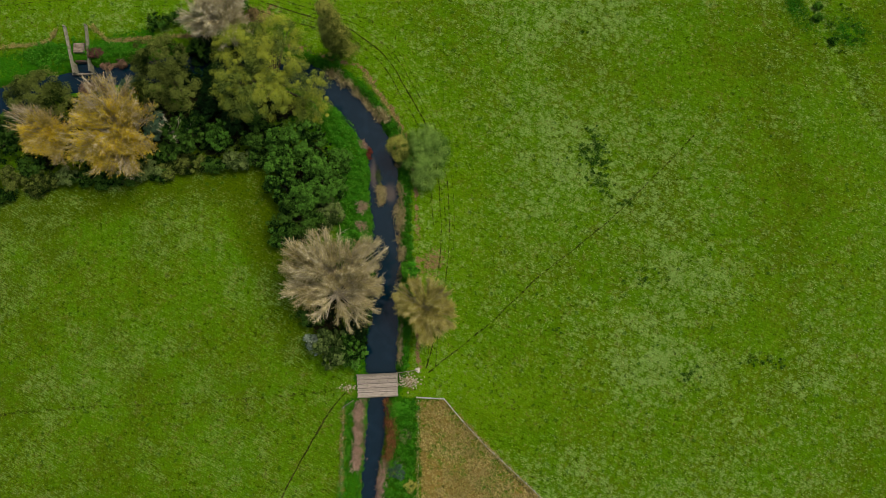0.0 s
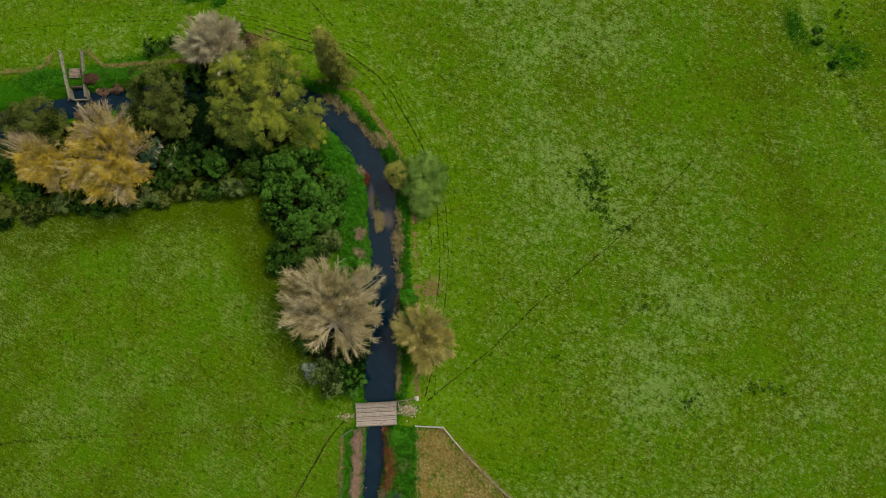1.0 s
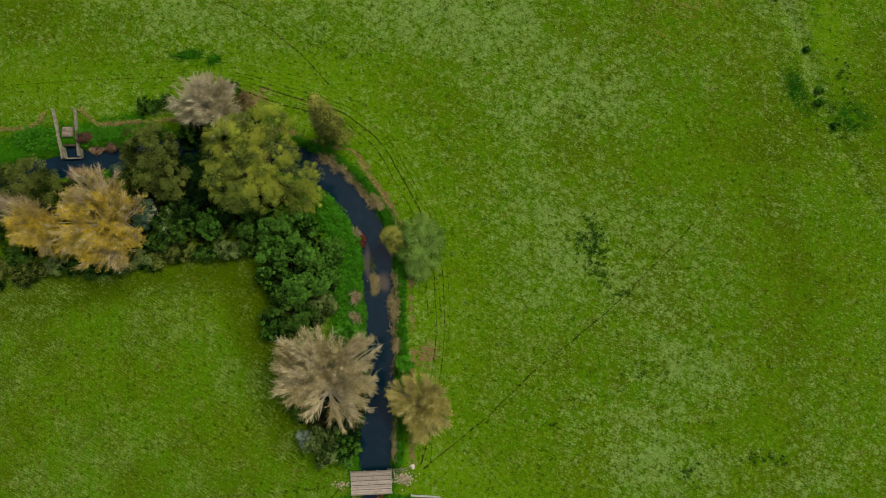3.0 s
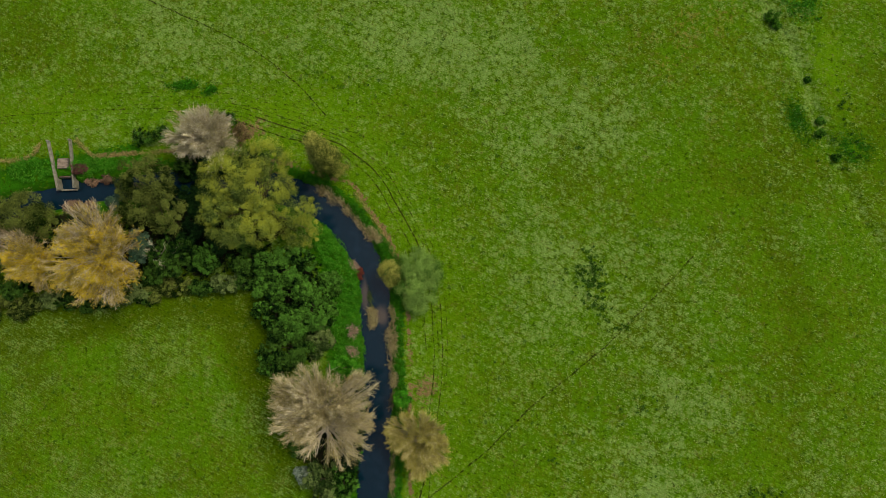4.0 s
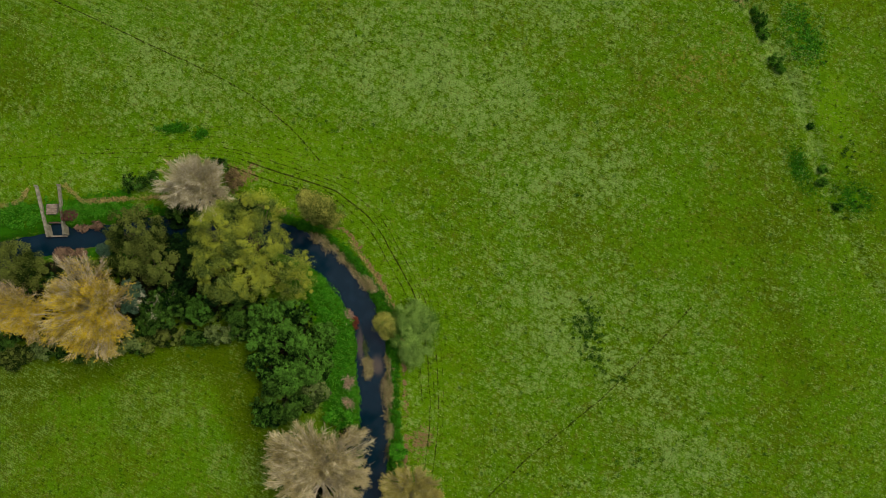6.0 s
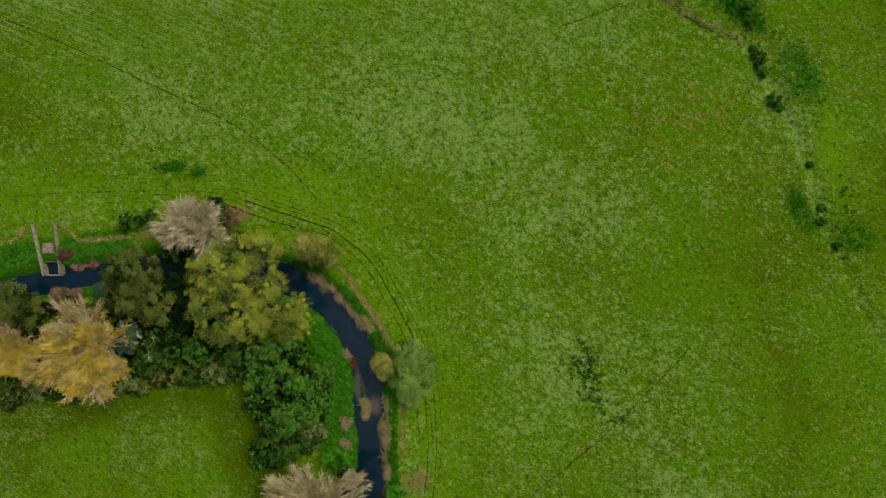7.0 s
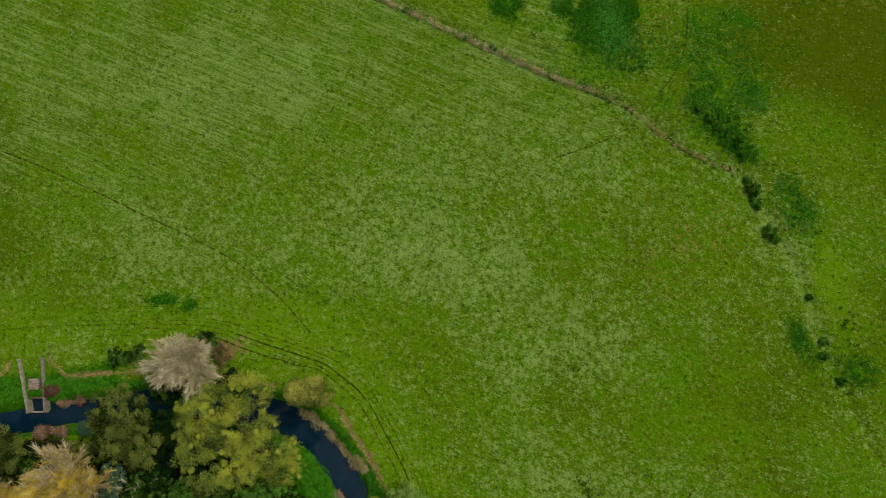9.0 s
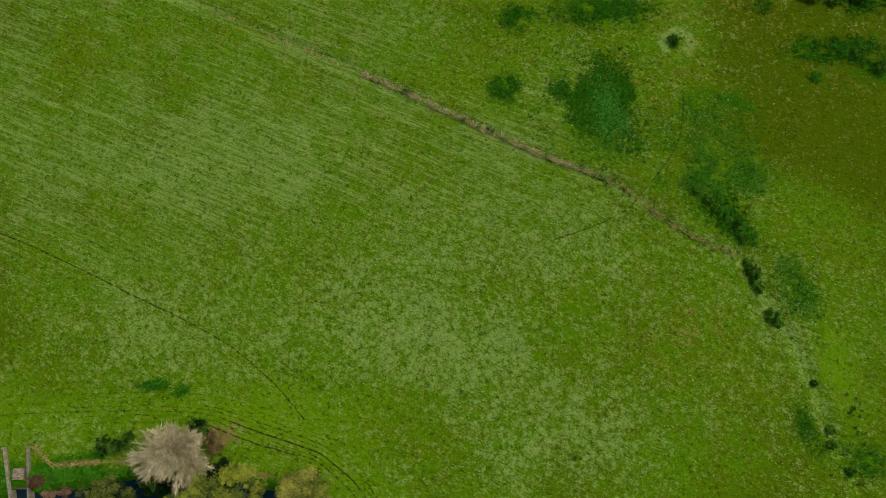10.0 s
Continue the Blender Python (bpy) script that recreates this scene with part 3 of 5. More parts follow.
# ---- plants ----
def unit(v):
    return v / (np.linalg.norm(v, axis=-1, keepdims=True) + 1e-9)


def sphere_dirs(n, r, low=-0.3):
    z = r.uniform(low, 1, n)
    a = r.uniform(0, 2 * np.pi, n)
    q = np.sqrt(np.maximum(0, 1 - z * z))
    return np.stack([q * np.cos(a), q * np.sin(a), z], 1)


def leaf_quads(at, normal, size, r, slim=0.5, along=None):
    """Leaf blades: a pointed, slightly folded diamond at each place, facing roughly along normal."""
    n = len(at)
    normal = unit(normal)
    u = unit(np.cross(normal, unit(r.normal(size=(n, 3))))) if along is None else along
    v = unit(np.cross(normal, u))
    s = size[:, None]
    sag = normal * s * r.uniform(-0.25, 0.25, (n, 1))
    verts = np.stack([at - u * s * 0.5, at + v * s * slim * 0.5 + sag, at + u * s * 0.5, at - v * s * slim * 0.5 + sag], 1).reshape(-1, 3)
    return verts, np.arange(4 * n).reshape(n, 4)


def spikes(a, b, radius, r):
    """Thin three-sided twigs or stalks from a to a point at b."""
    n = len(a)
    d = unit(b - a)
    u = unit(np.cross(d, unit(r.normal(size=(n, 3)))))
    v = np.cross(d, u)
    k = radius[:, None]
    ring = [a + k * (u * math.cos(q) + v * math.sin(q)) for q in (0, 2.0944, 4.1888)]
    verts = np.stack(ring + [b], 1).reshape(-1, 3)
    i = (4 * np.arange(n))[:, None]
    faces = np.concatenate([i + [[0, 1, 3]], i + [[1, 2, 3]], i + [[2, 0, 3]]], 0)
    return verts, faces


def tubes(paths, radii, sides=6):
    """Round tapered limbs: paths (n, k, 3), radii (n, k)."""
    n, k, _ = paths.shape
    t = unit(np.gradient(paths, axis=1))
    ref = np.where(np.abs(t[..., 2:3]) > 0.9, np.array([1.0, 0, 0]), np.array([0, 0, 1.0]))
    u = unit(np.cross(t, ref))
    v = np.cross(t, u)
    q = np.arange(sides) * 2 * np.pi / sides
    ring = paths[:, :, None] + radii[:, :, None, None] * (u[:, :, None] * np.cos(q)[None, None, :, None] + v[:, :, None] * np.sin(q)[None, None, :, None])
    idx = np.arange(n * k * sides).reshape(n, k, sides)
    nxt = np.roll(idx, -1, axis=2)
    faces = np.stack([idx[:, :-1], nxt[:, :-1], nxt[:, 1:], idx[:, 1:]], -1).reshape(-1, 4)
    return ring.reshape(-1, 3), faces


def bend(a, b, c, k):
    t = np.linspace(0, 1, k)[None, :, None]
    return a[:, None] * (1 - t) ** 2 + 2 * c[:, None] * t * (1 - t) + b[:, None] * t ** 2


def trunk_and_limbs(lobes, r, thick, fork, each=3):
    """Trunk with its limbs to every lobe, as arrays about the tree's foot."""
    foot = np.array([[0, 0, -0.3]])
    top = np.array([[lobes[:, 0].mean() * 0.3, lobes[:, 1].mean() * 0.3, fork]])
    p1, q1 = tubes(bend(foot, top, top * 0.5 + r.normal(0, 0.15, (1, 3)), 7), (thick * np.linspace(1.25, 0.8, 7))[None], 9)
    n = each * len(lobes) + each
    pick = lobes[r.integers(0, len(lobes), n)]
    aim = pick[:, :3] + sphere_dirs(n, r, -0.2) * pick[:, 3:] * 0.55
    start = np.repeat(top, n, 0) + r.normal(0, 0.12, (n, 3)) - [0, 0, 0.2]
    mid = (start + aim) / 2 + np.array([0, 0, 1]) * np.linalg.norm(aim - start, axis=1)[:, None] * 0.12 + r.normal(0, 0.4, (n, 3))
    girth = thick * np.linspace(0.5, 0.12, 7)[None] * r.uniform(0.7, 1.1, (n, 1))
    way = bend(start, aim, mid, 7)
    return (p1, q1), [tubes(way[k:k + 1], girth[k:k + 1], 6) for k in range(n)]


def grow(root, lobes, r, thick, fork, mat, stem="trunk"):
    trunk, limbs = trunk_and_limbs(lobes, r, thick, fork, 3 if stem == "trunk" else 1)
    part(stem, mesh_of(stem, *trunk, mat, smooth=True), root)
    for v, f in limbs:
        part("limb", mesh_of("limb", v, f, mat, smooth=True), root)


def twiggy_tree(name, place, lobes, label, twig_mat, leaf_mat, stems=150, per=80, leaves=14000, reach=1.0, fork=2.0, thick=0.4, gold=None, leaf=(0.12, 0.24), seed=1):
    """A nearly bare willow: limbs, brooms of fine twigs that stand outwards, and what is left of its leaves."""
    r = np.random.default_rng(seed)
    stems, per = int(stems * 1.7), int(per / 1.7)
    lobes = np.asarray(lobes, float)
    lobes[:, [0, 1, 3, 4]] *= 1.12
    root = thing(name, (place[0], place[1], float(height(place[0], place[1]))), label, "tree", kind="")
    grow(root, lobes, r, thick, fork, BARK_PALE)
    vol = lobes[:, 3] * lobes[:, 4]
    # brooms: the stems of one broom rise together and fan out at its head
    heads = max(12, stems // 4)
    broom = r.integers(0, heads, stems)
    owner = lobes[r.choice(len(lobes), heads, p=vol / vol.sum())]
    aim = sphere_dirs(heads, r, -0.15)
    root_of = owner[:, :3] * r.uniform(0.25, 0.7, (heads, 1)) + np.array([0, 0, fork]) * 0.5 - [0, 0, 1.0]
    pick = owner[broom]
    out = unit(aim[broom] + 0.26 * r.normal(size=(stems, 3)))
    # uneven outline: some stems stand out, some fall short
    far = r.uniform(0.55, 0.98, (heads, 1))[broom] * r.uniform(0.80, 1.0, (stems, 1))
    tip = pick[:, :3] + out * pick[:, 3:] * far
    base = root_of[broom] + r.normal(0, 0.25, (stems, 3))
    base[:, 2] = np.clip(base[:, 2], fork * 0.7, pick[:, 2])
    ctrl = (base + tip) / 2 + aim[broom] * 0.6 + r.normal(0, 0.30, (stems, 3))
    bv, bf = tubes(bend(base, tip, ctrl, 6), np.linspace(0.11, 0.035, 6)[None] * r.uniform(0.7, 1.3, (stems, 1)), 4)
    part("branchwork", mesh_of("branchwork", bv, bf, BARK_PALE, smooth=True), root)["kind"] = "stuff"
    s = r.uniform(0.35, 1.0, (stems, per, 1))
    a = base[:, None] * (1 - s) ** 2 + 2 * ctrl[:, None] * s * (1 - s) + tip[:, None] * s ** 2
    tang = unit((ctrl - base)[:, None] * (1 - s) + (tip - ctrl)[:, None] * s)
    fan = unit(a - np.array([0.0, 0.0, fork + 1.0]))
    d = unit(0.8 * tang + 0.5 * out[:, None] + 0.6 * fan + 0.60 * r.normal(size=(stems, per, 3)) + [0, 0, 0.10])
    ln = reach * r.uniform(0.5, 1.25, (stems, per, 1))
    b = a + d * ln
    tone = 0.55 * r.uniform(0, 1, (heads, 1))[broom] + 0.62 * r.uniform(0, 1, (stems, per)) ** 2.0
    a, b, d, tone = a.reshape(-1, 3), b.reshape(-1, 3), d.reshape(-1, 3), tone.ravel()
    k = 2
    f = r.uniform(0.2, 0.95, (len(a), k, 1))
    a2 = (a[:, None] + (b - a)[:, None] * f).reshape(-1, 3)
    d2 = unit(d[:, None] + 0.36 * r.normal(size=(len(a), k, 3))).reshape(-1, 3)
    b2 = a2 + d2 * reach * r.uniform(0.4, 1.0, (len(a2), 1))
    tv, tf = spikes(np.vstack([a, a2]), np.vstack([b, b2]), np.concatenate([r.uniform(0.024, 0.042, len(a)), r.uniform(0.016, 0.028, len(a2))]), r)
    tint = np.repeat(np.concatenate([tone, np.repeat(tone, k)]), 4)
    part("twig_spray", mesh_of("twig_spray", tv, tf, twig_mat, {"tint": tint}), root)["kind"] = "stuff"
    i = r.integers(0, len(a2), leaves)
    at = a2[i] + (b2 - a2)[i] * r.uniform(0.2, 1.02, (leaves, 1)) + r.normal(0, 0.08, (leaves, 3))
    along = unit((b2 - a2)[i] + r.normal(0, 0.12, (leaves, 3)))
    if gold is not None:
        keep = np.exp(-(((at[:, 0] - gold[0]) / gold[2]) ** 2 + ((at[:, 1] - gold[1]) / gold[3]) ** 2)) * 1.7 * step(0.22, 0.46, fnoise(at[:, 0], at[:, 1], 3.5, seed)) > r.random(leaves) * 0.8
        at, along = at[keep], along[keep]
    lv, lf = leaf_quads(at, r.normal(size=at.shape) + [0, 0, 0.7], r.uniform(*leaf, len(at)), r, 0.34, along)
    lt = 2.0 * fnoise(at[:, 0] + place[0], at[:, 1] + place[1], 1.6, 2) - 0.5 + r.normal(0, 0.18, len(at))
    part("foliage", mesh_of("foliage", lv, lf, leaf_mat, {"tint": np.repeat(lt, 4)}), root)["kind"] = "stuff"
    return root


def leafy(name, place, lobes, label, category, leaf_mat, clumps=260, per=90, size=(0.16, 0.32), clump=0.75, fork=1.5, thick=0.3, slim=0.5, droop=0.0, stems=True, seed=1, group=""):
    """A tree or bush in leaf: trunk, limbs, and leaves in uneven clumps over its lobes (x, y, z, rx, ry, rz about the foot)."""
    r = np.random.default_rng(seed)
    lobes = np.asarray(lobes, float)
    root = thing(name, (place[0], place[1], float(height(place[0], place[1]))), label, category, group)
    grow(root, lobes, r, thick, fork, BARK, "trunk" if category == "tree" else "stem")
    area = lobes[:, 3] * lobes[:, 4] + lobes[:, 5] ** 2
    which = r.choice(len(lobes), clumps * 2, p=area / area.sum())
    out = sphere_dirs(clumps * 2, r, -0.45)
    c = lobes[which, :3] + out * lobes[which, 3:] * r.uniform(0.55, 1.06, (clumps * 2, 1))
    # nothing deep inside a neighbouring lobe
    depth = np.min([np.linalg.norm((c - q[:3]) / q[3:], axis=1) for q in lobes], axis=0)
    c, out = c[depth > 0.5], out[depth > 0.5]
    c, out = c[c[:, 2] > 0.15][:clumps], out[c[:, 2] > 0.15][:clumps]
    n = len(c)
    big = clump * r.uniform(0.35, 1.5, (n, 1))
    off = r.normal(size=(n, per, 3))
    off = unit(off) * r.random((n, per, 1)) ** 0.45
    at = c[:, None] + off * big[:, None] * [1, 1, 0.62] - np.array([0, 0, 1.0]) * droop * (off[..., :1] ** 2 + off[..., 1:2] ** 2) * big[:, None]
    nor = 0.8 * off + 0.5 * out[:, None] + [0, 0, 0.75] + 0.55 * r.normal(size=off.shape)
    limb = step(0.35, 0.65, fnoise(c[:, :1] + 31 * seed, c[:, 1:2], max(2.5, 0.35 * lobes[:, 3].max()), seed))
    # tone by limb and clump, plus painted top light: upper leaves paler
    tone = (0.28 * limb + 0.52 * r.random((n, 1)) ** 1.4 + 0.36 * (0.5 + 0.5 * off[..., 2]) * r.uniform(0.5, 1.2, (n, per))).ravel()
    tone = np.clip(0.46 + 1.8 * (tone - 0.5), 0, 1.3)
    at, nor = at.reshape(-1, 3), nor.reshape(-1, 3)
    keep = at[:, 2] > 0.05
    at, nor, tone = at[keep], nor[keep], tone[keep]
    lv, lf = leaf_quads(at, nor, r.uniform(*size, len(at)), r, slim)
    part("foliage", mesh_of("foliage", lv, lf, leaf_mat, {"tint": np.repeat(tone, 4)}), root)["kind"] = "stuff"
    return root


def bush(name, x, y, rx, ry, h, label, leaf_mat, dens=1.0, size=(0.2, 0.42), slim=0.55, seed=1, clump=0.45, category="bush", group=""):
    """A rounded bush of a few uneven lobes."""
    r = np.random.default_rng(seed + 500)
    lobes = [(0, 0, h * 0.42, rx * 0.6, ry * 0.6, h * 0.42)]
    for k in range(8):
        a = k * 2.4 + r.uniform(-0.4, 0.4)
        f = r.uniform(0.42, 0.72)
        lobes.append((rx * f * math.cos(a), ry * f * math.sin(a), h * r.uniform(0.28, 0.72), rx * r.uniform(0.24, 0.42), ry * r.uniform(0.24, 0.42), h * r.uniform(0.24, 0.38)))
    n = int(dens * (14 + 4.6 * (rx * ry + 0.35 * (rx + ry) * h)))
    return leafy(name, (x, y), lobes, label, category, leaf_mat, int(1.35 * n), 42, (1.12 * size[0], 1.12 * size[1]), clump, h * 0.15, 0.05 + 0.012 * h, slim, seed=seed, group=group)


# the big trees by the stream
twiggy_tree("willow_tree", (-22.2, 12.4),
            [(-0.5, 3.9, 8.2, 8.2, 4.8, 4.6), (-4.8, 3.4, 7.0, 5.0, 4.0, 3.6), (4.6, 4.4, 7.4, 4.8, 3.8, 3.6), (5.2, -0.4, 6.2, 3.6, 4.0, 3.0), (0.5, -2.6, 6.4, 6.8, 5.0, 3.9), (-4.8, -1.4, 5.0, 4.8, 3.2, 2.8)],
            "nearly bare tan willow with broomlike twigs beside the stream", TWIG_TAN, TAN_LEAF, 190, 80, 80000, 1.1, 2.2, 0.5, seed=11)
twiggy_tree("willow_tree", (-6.3, 8.4), [(0.2, 0.3, 5.0, 4.7, 5.0, 3.2), (-2.2, 1.6, 4.2, 3.0, 3.6, 2.4), (2.0, -1.6, 4.2, 3.2, 3.6, 2.4), (0.0, -3.2, 3.6, 3.2, 2.8, 2.0)],
            "yellowing half-bare willow on the stream's bank", TWIG_OLIVE, GOLDGREEN_LEAF, 120, 90, 60000, 0.95, 1.2, 0.3, seed=12)
twiggy_tree("willow_tree", (-61.8, 41.4), [(0.4, 0.2, 8.4, 6.8, 6.2, 5.0), (1.6, -4.8, 6.6, 5.8, 4.4, 3.6), (-0.6, 4.6, 8.6, 5.6, 4.4, 4.2), (4.4, 0.4, 6.6, 4.2, 5.0, 3.4), (-4.8, -1.4, 6.2, 4.0, 5.2, 3.2)],
            "golden autumn willow with bare grey twigs at its top", TWIG_GOLD, GOLD_LEAF, 200, 70, 170000, 1.1, 2.2, 0.45, gold=(1.2, -3.0, 8.5, 6.0), leaf=(0.17, 0.30), seed=13)
twiggy_tree("willow_tree", (-75.0, 41.0), [(0, 0, 6.0, 5.2, 4.6, 3.6), (-2.8, 1.8, 5.4, 3.8, 3.2, 2.8), (2.6, -2.0, 5.0, 4.2, 3.6, 2.6)],
            "tan and gold half-bare willow", TWIG_GOLD, GOLD_LEAF, 110, 65, 70000, 1.0, 1.6, 0.32, gold=(0.8, -1.4, 4.2, 2.8), leaf=(0.17, 0.30), seed=14)
twiggy_tree("willow_tree", (-43.9, 62.6), [(-1.2, 0.2, 6.4, 5.0, 4.4, 4.0), (-3.4, -0.6, 5.2, 3.4, 3.8, 3.0), (1.8, -2.4, 5.4, 4.2, 4.0, 3.2), (0.2, 2.0, 6.0, 4.2, 2.8, 3.2), (3.4, -0.4, 4.4, 3.0, 3.2, 2.6)],
            "bare grey willow with pale fine twigs", TWIG_GREY, GREY_LEAF, 150, 85, 24000, 1.0, 1.8, 0.36, seed=35)
leafy("willow_tree", (-34.0, 49.5),
      [(-3.8, 4.8, 8.6, 5.0, 4.6, 4.6), (5.4, -1.4, 7.0, 5.4, 4.4, 3.8), (-2.0, -3.4, 8.6, 6.2, 4.9, 5.0), (7.4, -4.8, 4.6, 3.4, 3.0, 2.6), (1.8, 7.8, 7.8, 4.2, 3.2, 3.6), (1.8, 2.0, 9.6, 5.0, 4.6, 4.4), (-6.6, -1.0, 6.8, 3.6, 4.0, 3.4)],
      "broad yellow-green willow in leaf overhanging the stream", "tree", WILLOW_LEAF, 560, 150, (0.17, 0.34), 1.0, 2.6, 0.55, 0.34, 0.35, seed=21)
leafy("alder_tree", (-53.6, 51.8), [(-0.8, 2.4, 6.0, 5.0, 4.4, 3.2), (-2.4, -1.8, 5.0, 3.8, 4.2, 2.8), (2.4, -2.6, 5.0, 3.6, 4.4, 2.8)], "dark olive alder in leaf above the stream", "tree", OLIVE_LEAF, 230, 110, (0.2, 0.42), 0.95, 1.6, 0.3, 0.5, seed=22)
leafy("alder_tree", (-77.4, 48.6), [(0, 0.8, 4.4, 4.2, 3.6, 2.8), (-2.8, 0, 3.8, 3.4, 3.4, 2.4), (2.6, -0.8, 3.6, 3.0, 3.0, 2.4)], "dark olive alder in leaf above the stream", "tree", OLIVE_LEAF, 180, 110, (0.2, 0.42), 0.95, 1.4, 0.26, 0.5, seed=23)
leafy("poplar_tree", (-21.6, 57.0), [(0.1, 0, 3.6, 2.8, 2.4, 2.8), (-0.1, 0.2, 6.8, 2.5, 2.2, 2.8), (-0.2, 0.3, 10.0, 2.3, 2.0, 2.4), (-0.3, 0.4, 13.2, 2.0, 1.8, 2.4), (-0.3, 0.4, 16.4, 1.4, 1.3, 2.2), (1.5, -0.8, 3.2, 1.8, 1.6, 1.8), (-1.5, 0.5, 5.2, 1.8, 1.6, 2.0)], "upright cone-shaped tree with olive-yellow leaves", "tree", YELLOWOLIVE_LEAF, 330, 70, (0.16, 0.34), 0.75, 1.2, 0.2, 0.5, seed=24)
leafy("sallow_tree", (-11.0, 37.0), [(0, 0.3, 3.8, 1.9, 2.0, 2.0), (0.5, -1.0, 3.0, 1.6, 1.5, 1.5), (-0.7, 0.6, 2.8, 1.5, 1.6, 1.5)], "small yellow-olive tree leaning over the stream", "tree", YELLOWOLIVE_LEAF, 110, 80, (0.12, 0.24), 0.6, 1.0, 0.14, 0.5, seed=25)
leafy("sallow_tree", (-5.9, 36.4), [(-0.6, 2.2, 2.6, 3.0, 3.0, 1.9), (0.4, -2.8, 2.2, 3.0, 3.0, 1.7), (1.8, 0.6, 2.0, 2.4, 3.2, 1.5), (-1.6, -0.8, 2.6, 2.2, 3.2, 1.8), (-0.6, -5.0, 1.5, 2.0, 1.8, 1.2)], "soft pale green sallow spreading on the grass", "tree", SOFT_LEAF, 330, 100, (0.18, 0.36), 0.85, 0.8, 0.16, 0.3, seed=26)

# hedge and thicket between the pasture and the stream
HEDGE = "thicket along the stream"
bush("hawthorn_bush", -29.8, 38.2, 5.6, 5.0, 6.6, "deep green bush in a dense thicket", DEEP_LEAF, 1.2, seed=31, group=HEDGE)
bush("hawthorn_bush", -24.9, 31.4, 5.6, 5.4, 6.0, "deep green bush in a dense thicket", DEEP_LEAF, 1.2, seed=32, group=HEDGE)
bush("hawthorn_bush", -28.9, 24.2, 5.2, 4.8, 5.6, "deep green bush in a dense thicket", DARK_LEAF, 1.2, seed=33, group=HEDGE)
bush("hawthorn_bush", -31.9, 30.6, 3.4, 4.8, 5.0, "deep green bush in a dense thicket", DEEP_LEAF, 1.2, seed=34, group=HEDGE)
bush("hawthorn_bush", -36.4, 40.6, 3.8, 3.6, 5.4, "dark green bush under a willow", DARK_LEAF, 1.1, seed=35, group=HEDGE)
bush("elder_bush", -23.8, 25.6, 3.4, 3.4, 4.4, "grey-green elder bush in the thicket", SAGE_LEAF, 1.0, seed=36, group=HEDGE)
bush("elder_bush", -26.8, 35.6, 2.6, 2.4, 6.4, "bright green elder bush in the thicket", DEEP_LEAF, 1.0, seed=37, group=HEDGE)
bush("bramble_bush", -19.6, 20.6, 2.5, 2.0, 2.4, "green bramble bush on the bank", NETTLE, 1.0, seed=38, group=HEDGE)
bush("elder_bush", -23.0, 1.4, 3.2, 3.8, 4.6, "sage green bush beside the bridge", SAGE_LEAF, 1.2, seed=39)
bush("hawthorn_bush", -19.6, 1.0, 2.6, 3.6, 4.0, "fresh green bush beside the bridge", DEEP_LEAF, 1.2, seed=44)
# the near-black bushes by this willow paint in its shade on the bank
bush("hawthorn_bush", -17.8, 11.6, 1.8, 3.2, 2.6, "bush coloured near-black for the shade under the bare willow", SHADE_LEAF, 1.2, seed=45)
bush("hawthorn_bush", -17.4, 17.0, 1.6, 2.2, 2.4, "bush coloured near-black for the shade under the bare willow", SHADE_LEAF, 1.2, seed=46)
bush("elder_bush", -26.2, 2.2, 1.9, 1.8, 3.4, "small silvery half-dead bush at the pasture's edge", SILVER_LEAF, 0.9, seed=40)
bush("hawthorn_bush", -18.8, 4.8, 2.2, 2.6, 3.6, "bush coloured near-black for the shade over the water", SHADE_LEAF, 1.0, seed=41)
bush("hawthorn_bush", -27.0, 7.0, 2.6, 2.0, 3.0, "dark green bush under a bare willow", DARK_LEAF, 1.0, seed=42)
bush("hawthorn_bush", -9.3, 15.0, 1.8, 1.5, 3.2, "small bright green bush on the bank", NETTLE, 1.0, seed=43)

# the wooded strip west of the willow
STRIP = "bushes along the wooded strip"
bush("hawthorn_bush", -49.4, 40.8, 4.8, 5.0, 6.6, "dark green bush in the wooded strip", DARK_LEAF, 1.0, seed=51, group=STRIP)
bush("ash_sapling", -44.0, 40.4, 2.6, 3.8, 5.4, "feathery dark green sapling in the wooded strip", DEEP_LEAF, 0.8, (0.3, 0.6), 0.22, seed=52, group=STRIP)
bush("sallow_bush", -56.2, 42.4, 2.0, 3.6, 5.4, "blue-green bush beside a golden willow", BLUE_LEAF, 0.9, seed=53, group=STRIP)
bush("sallow_bush", -40.8, 35.8, 3.5, 2.1, 2.8, "pale sage bush at the pasture's edge", SAGE_LEAF, 1.0, seed=54, group=STRIP)
bush("sallow_bush", -58.6, 34.8, 3.9, 2.3, 2.8, "pale sage bush at the pasture's edge", SAGE_LEAF, 1.0, seed=55, group=STRIP)
bush("bramble_bush", -69.0, 33.4, 3.8, 1.7, 2.4, "low dark bramble at the pasture's edge", DARK_LEAF, 1.0, seed=56, group=STRIP)
bush("sallow_bush", -77.0, 33.0, 3.5, 1.9, 2.6, "olive bush at the pasture's edge", OLIVE_LEAF, 1.0, seed=57, group=STRIP)
bush("bramble_bush", -50.2, 35.6, 4.2, 2.0, 2.6, "olive green bramble with some yellow leaves", OLIVE_LEAF, 1.0, seed=58, group=STRIP)
bush("hawthorn_bush", -84.2, 41.8, 3.0, 5.6, 4.6, "dark green bush in the wooded strip", DARK_LEAF, 1.0, seed=59, group=STRIP)
bush("sallow_bush", -83.2, 33.2, 3.6, 2.4, 3.0, "olive bush at the pasture's edge", OLIVE_LEAF, 1.0, seed=60, group=STRIP)
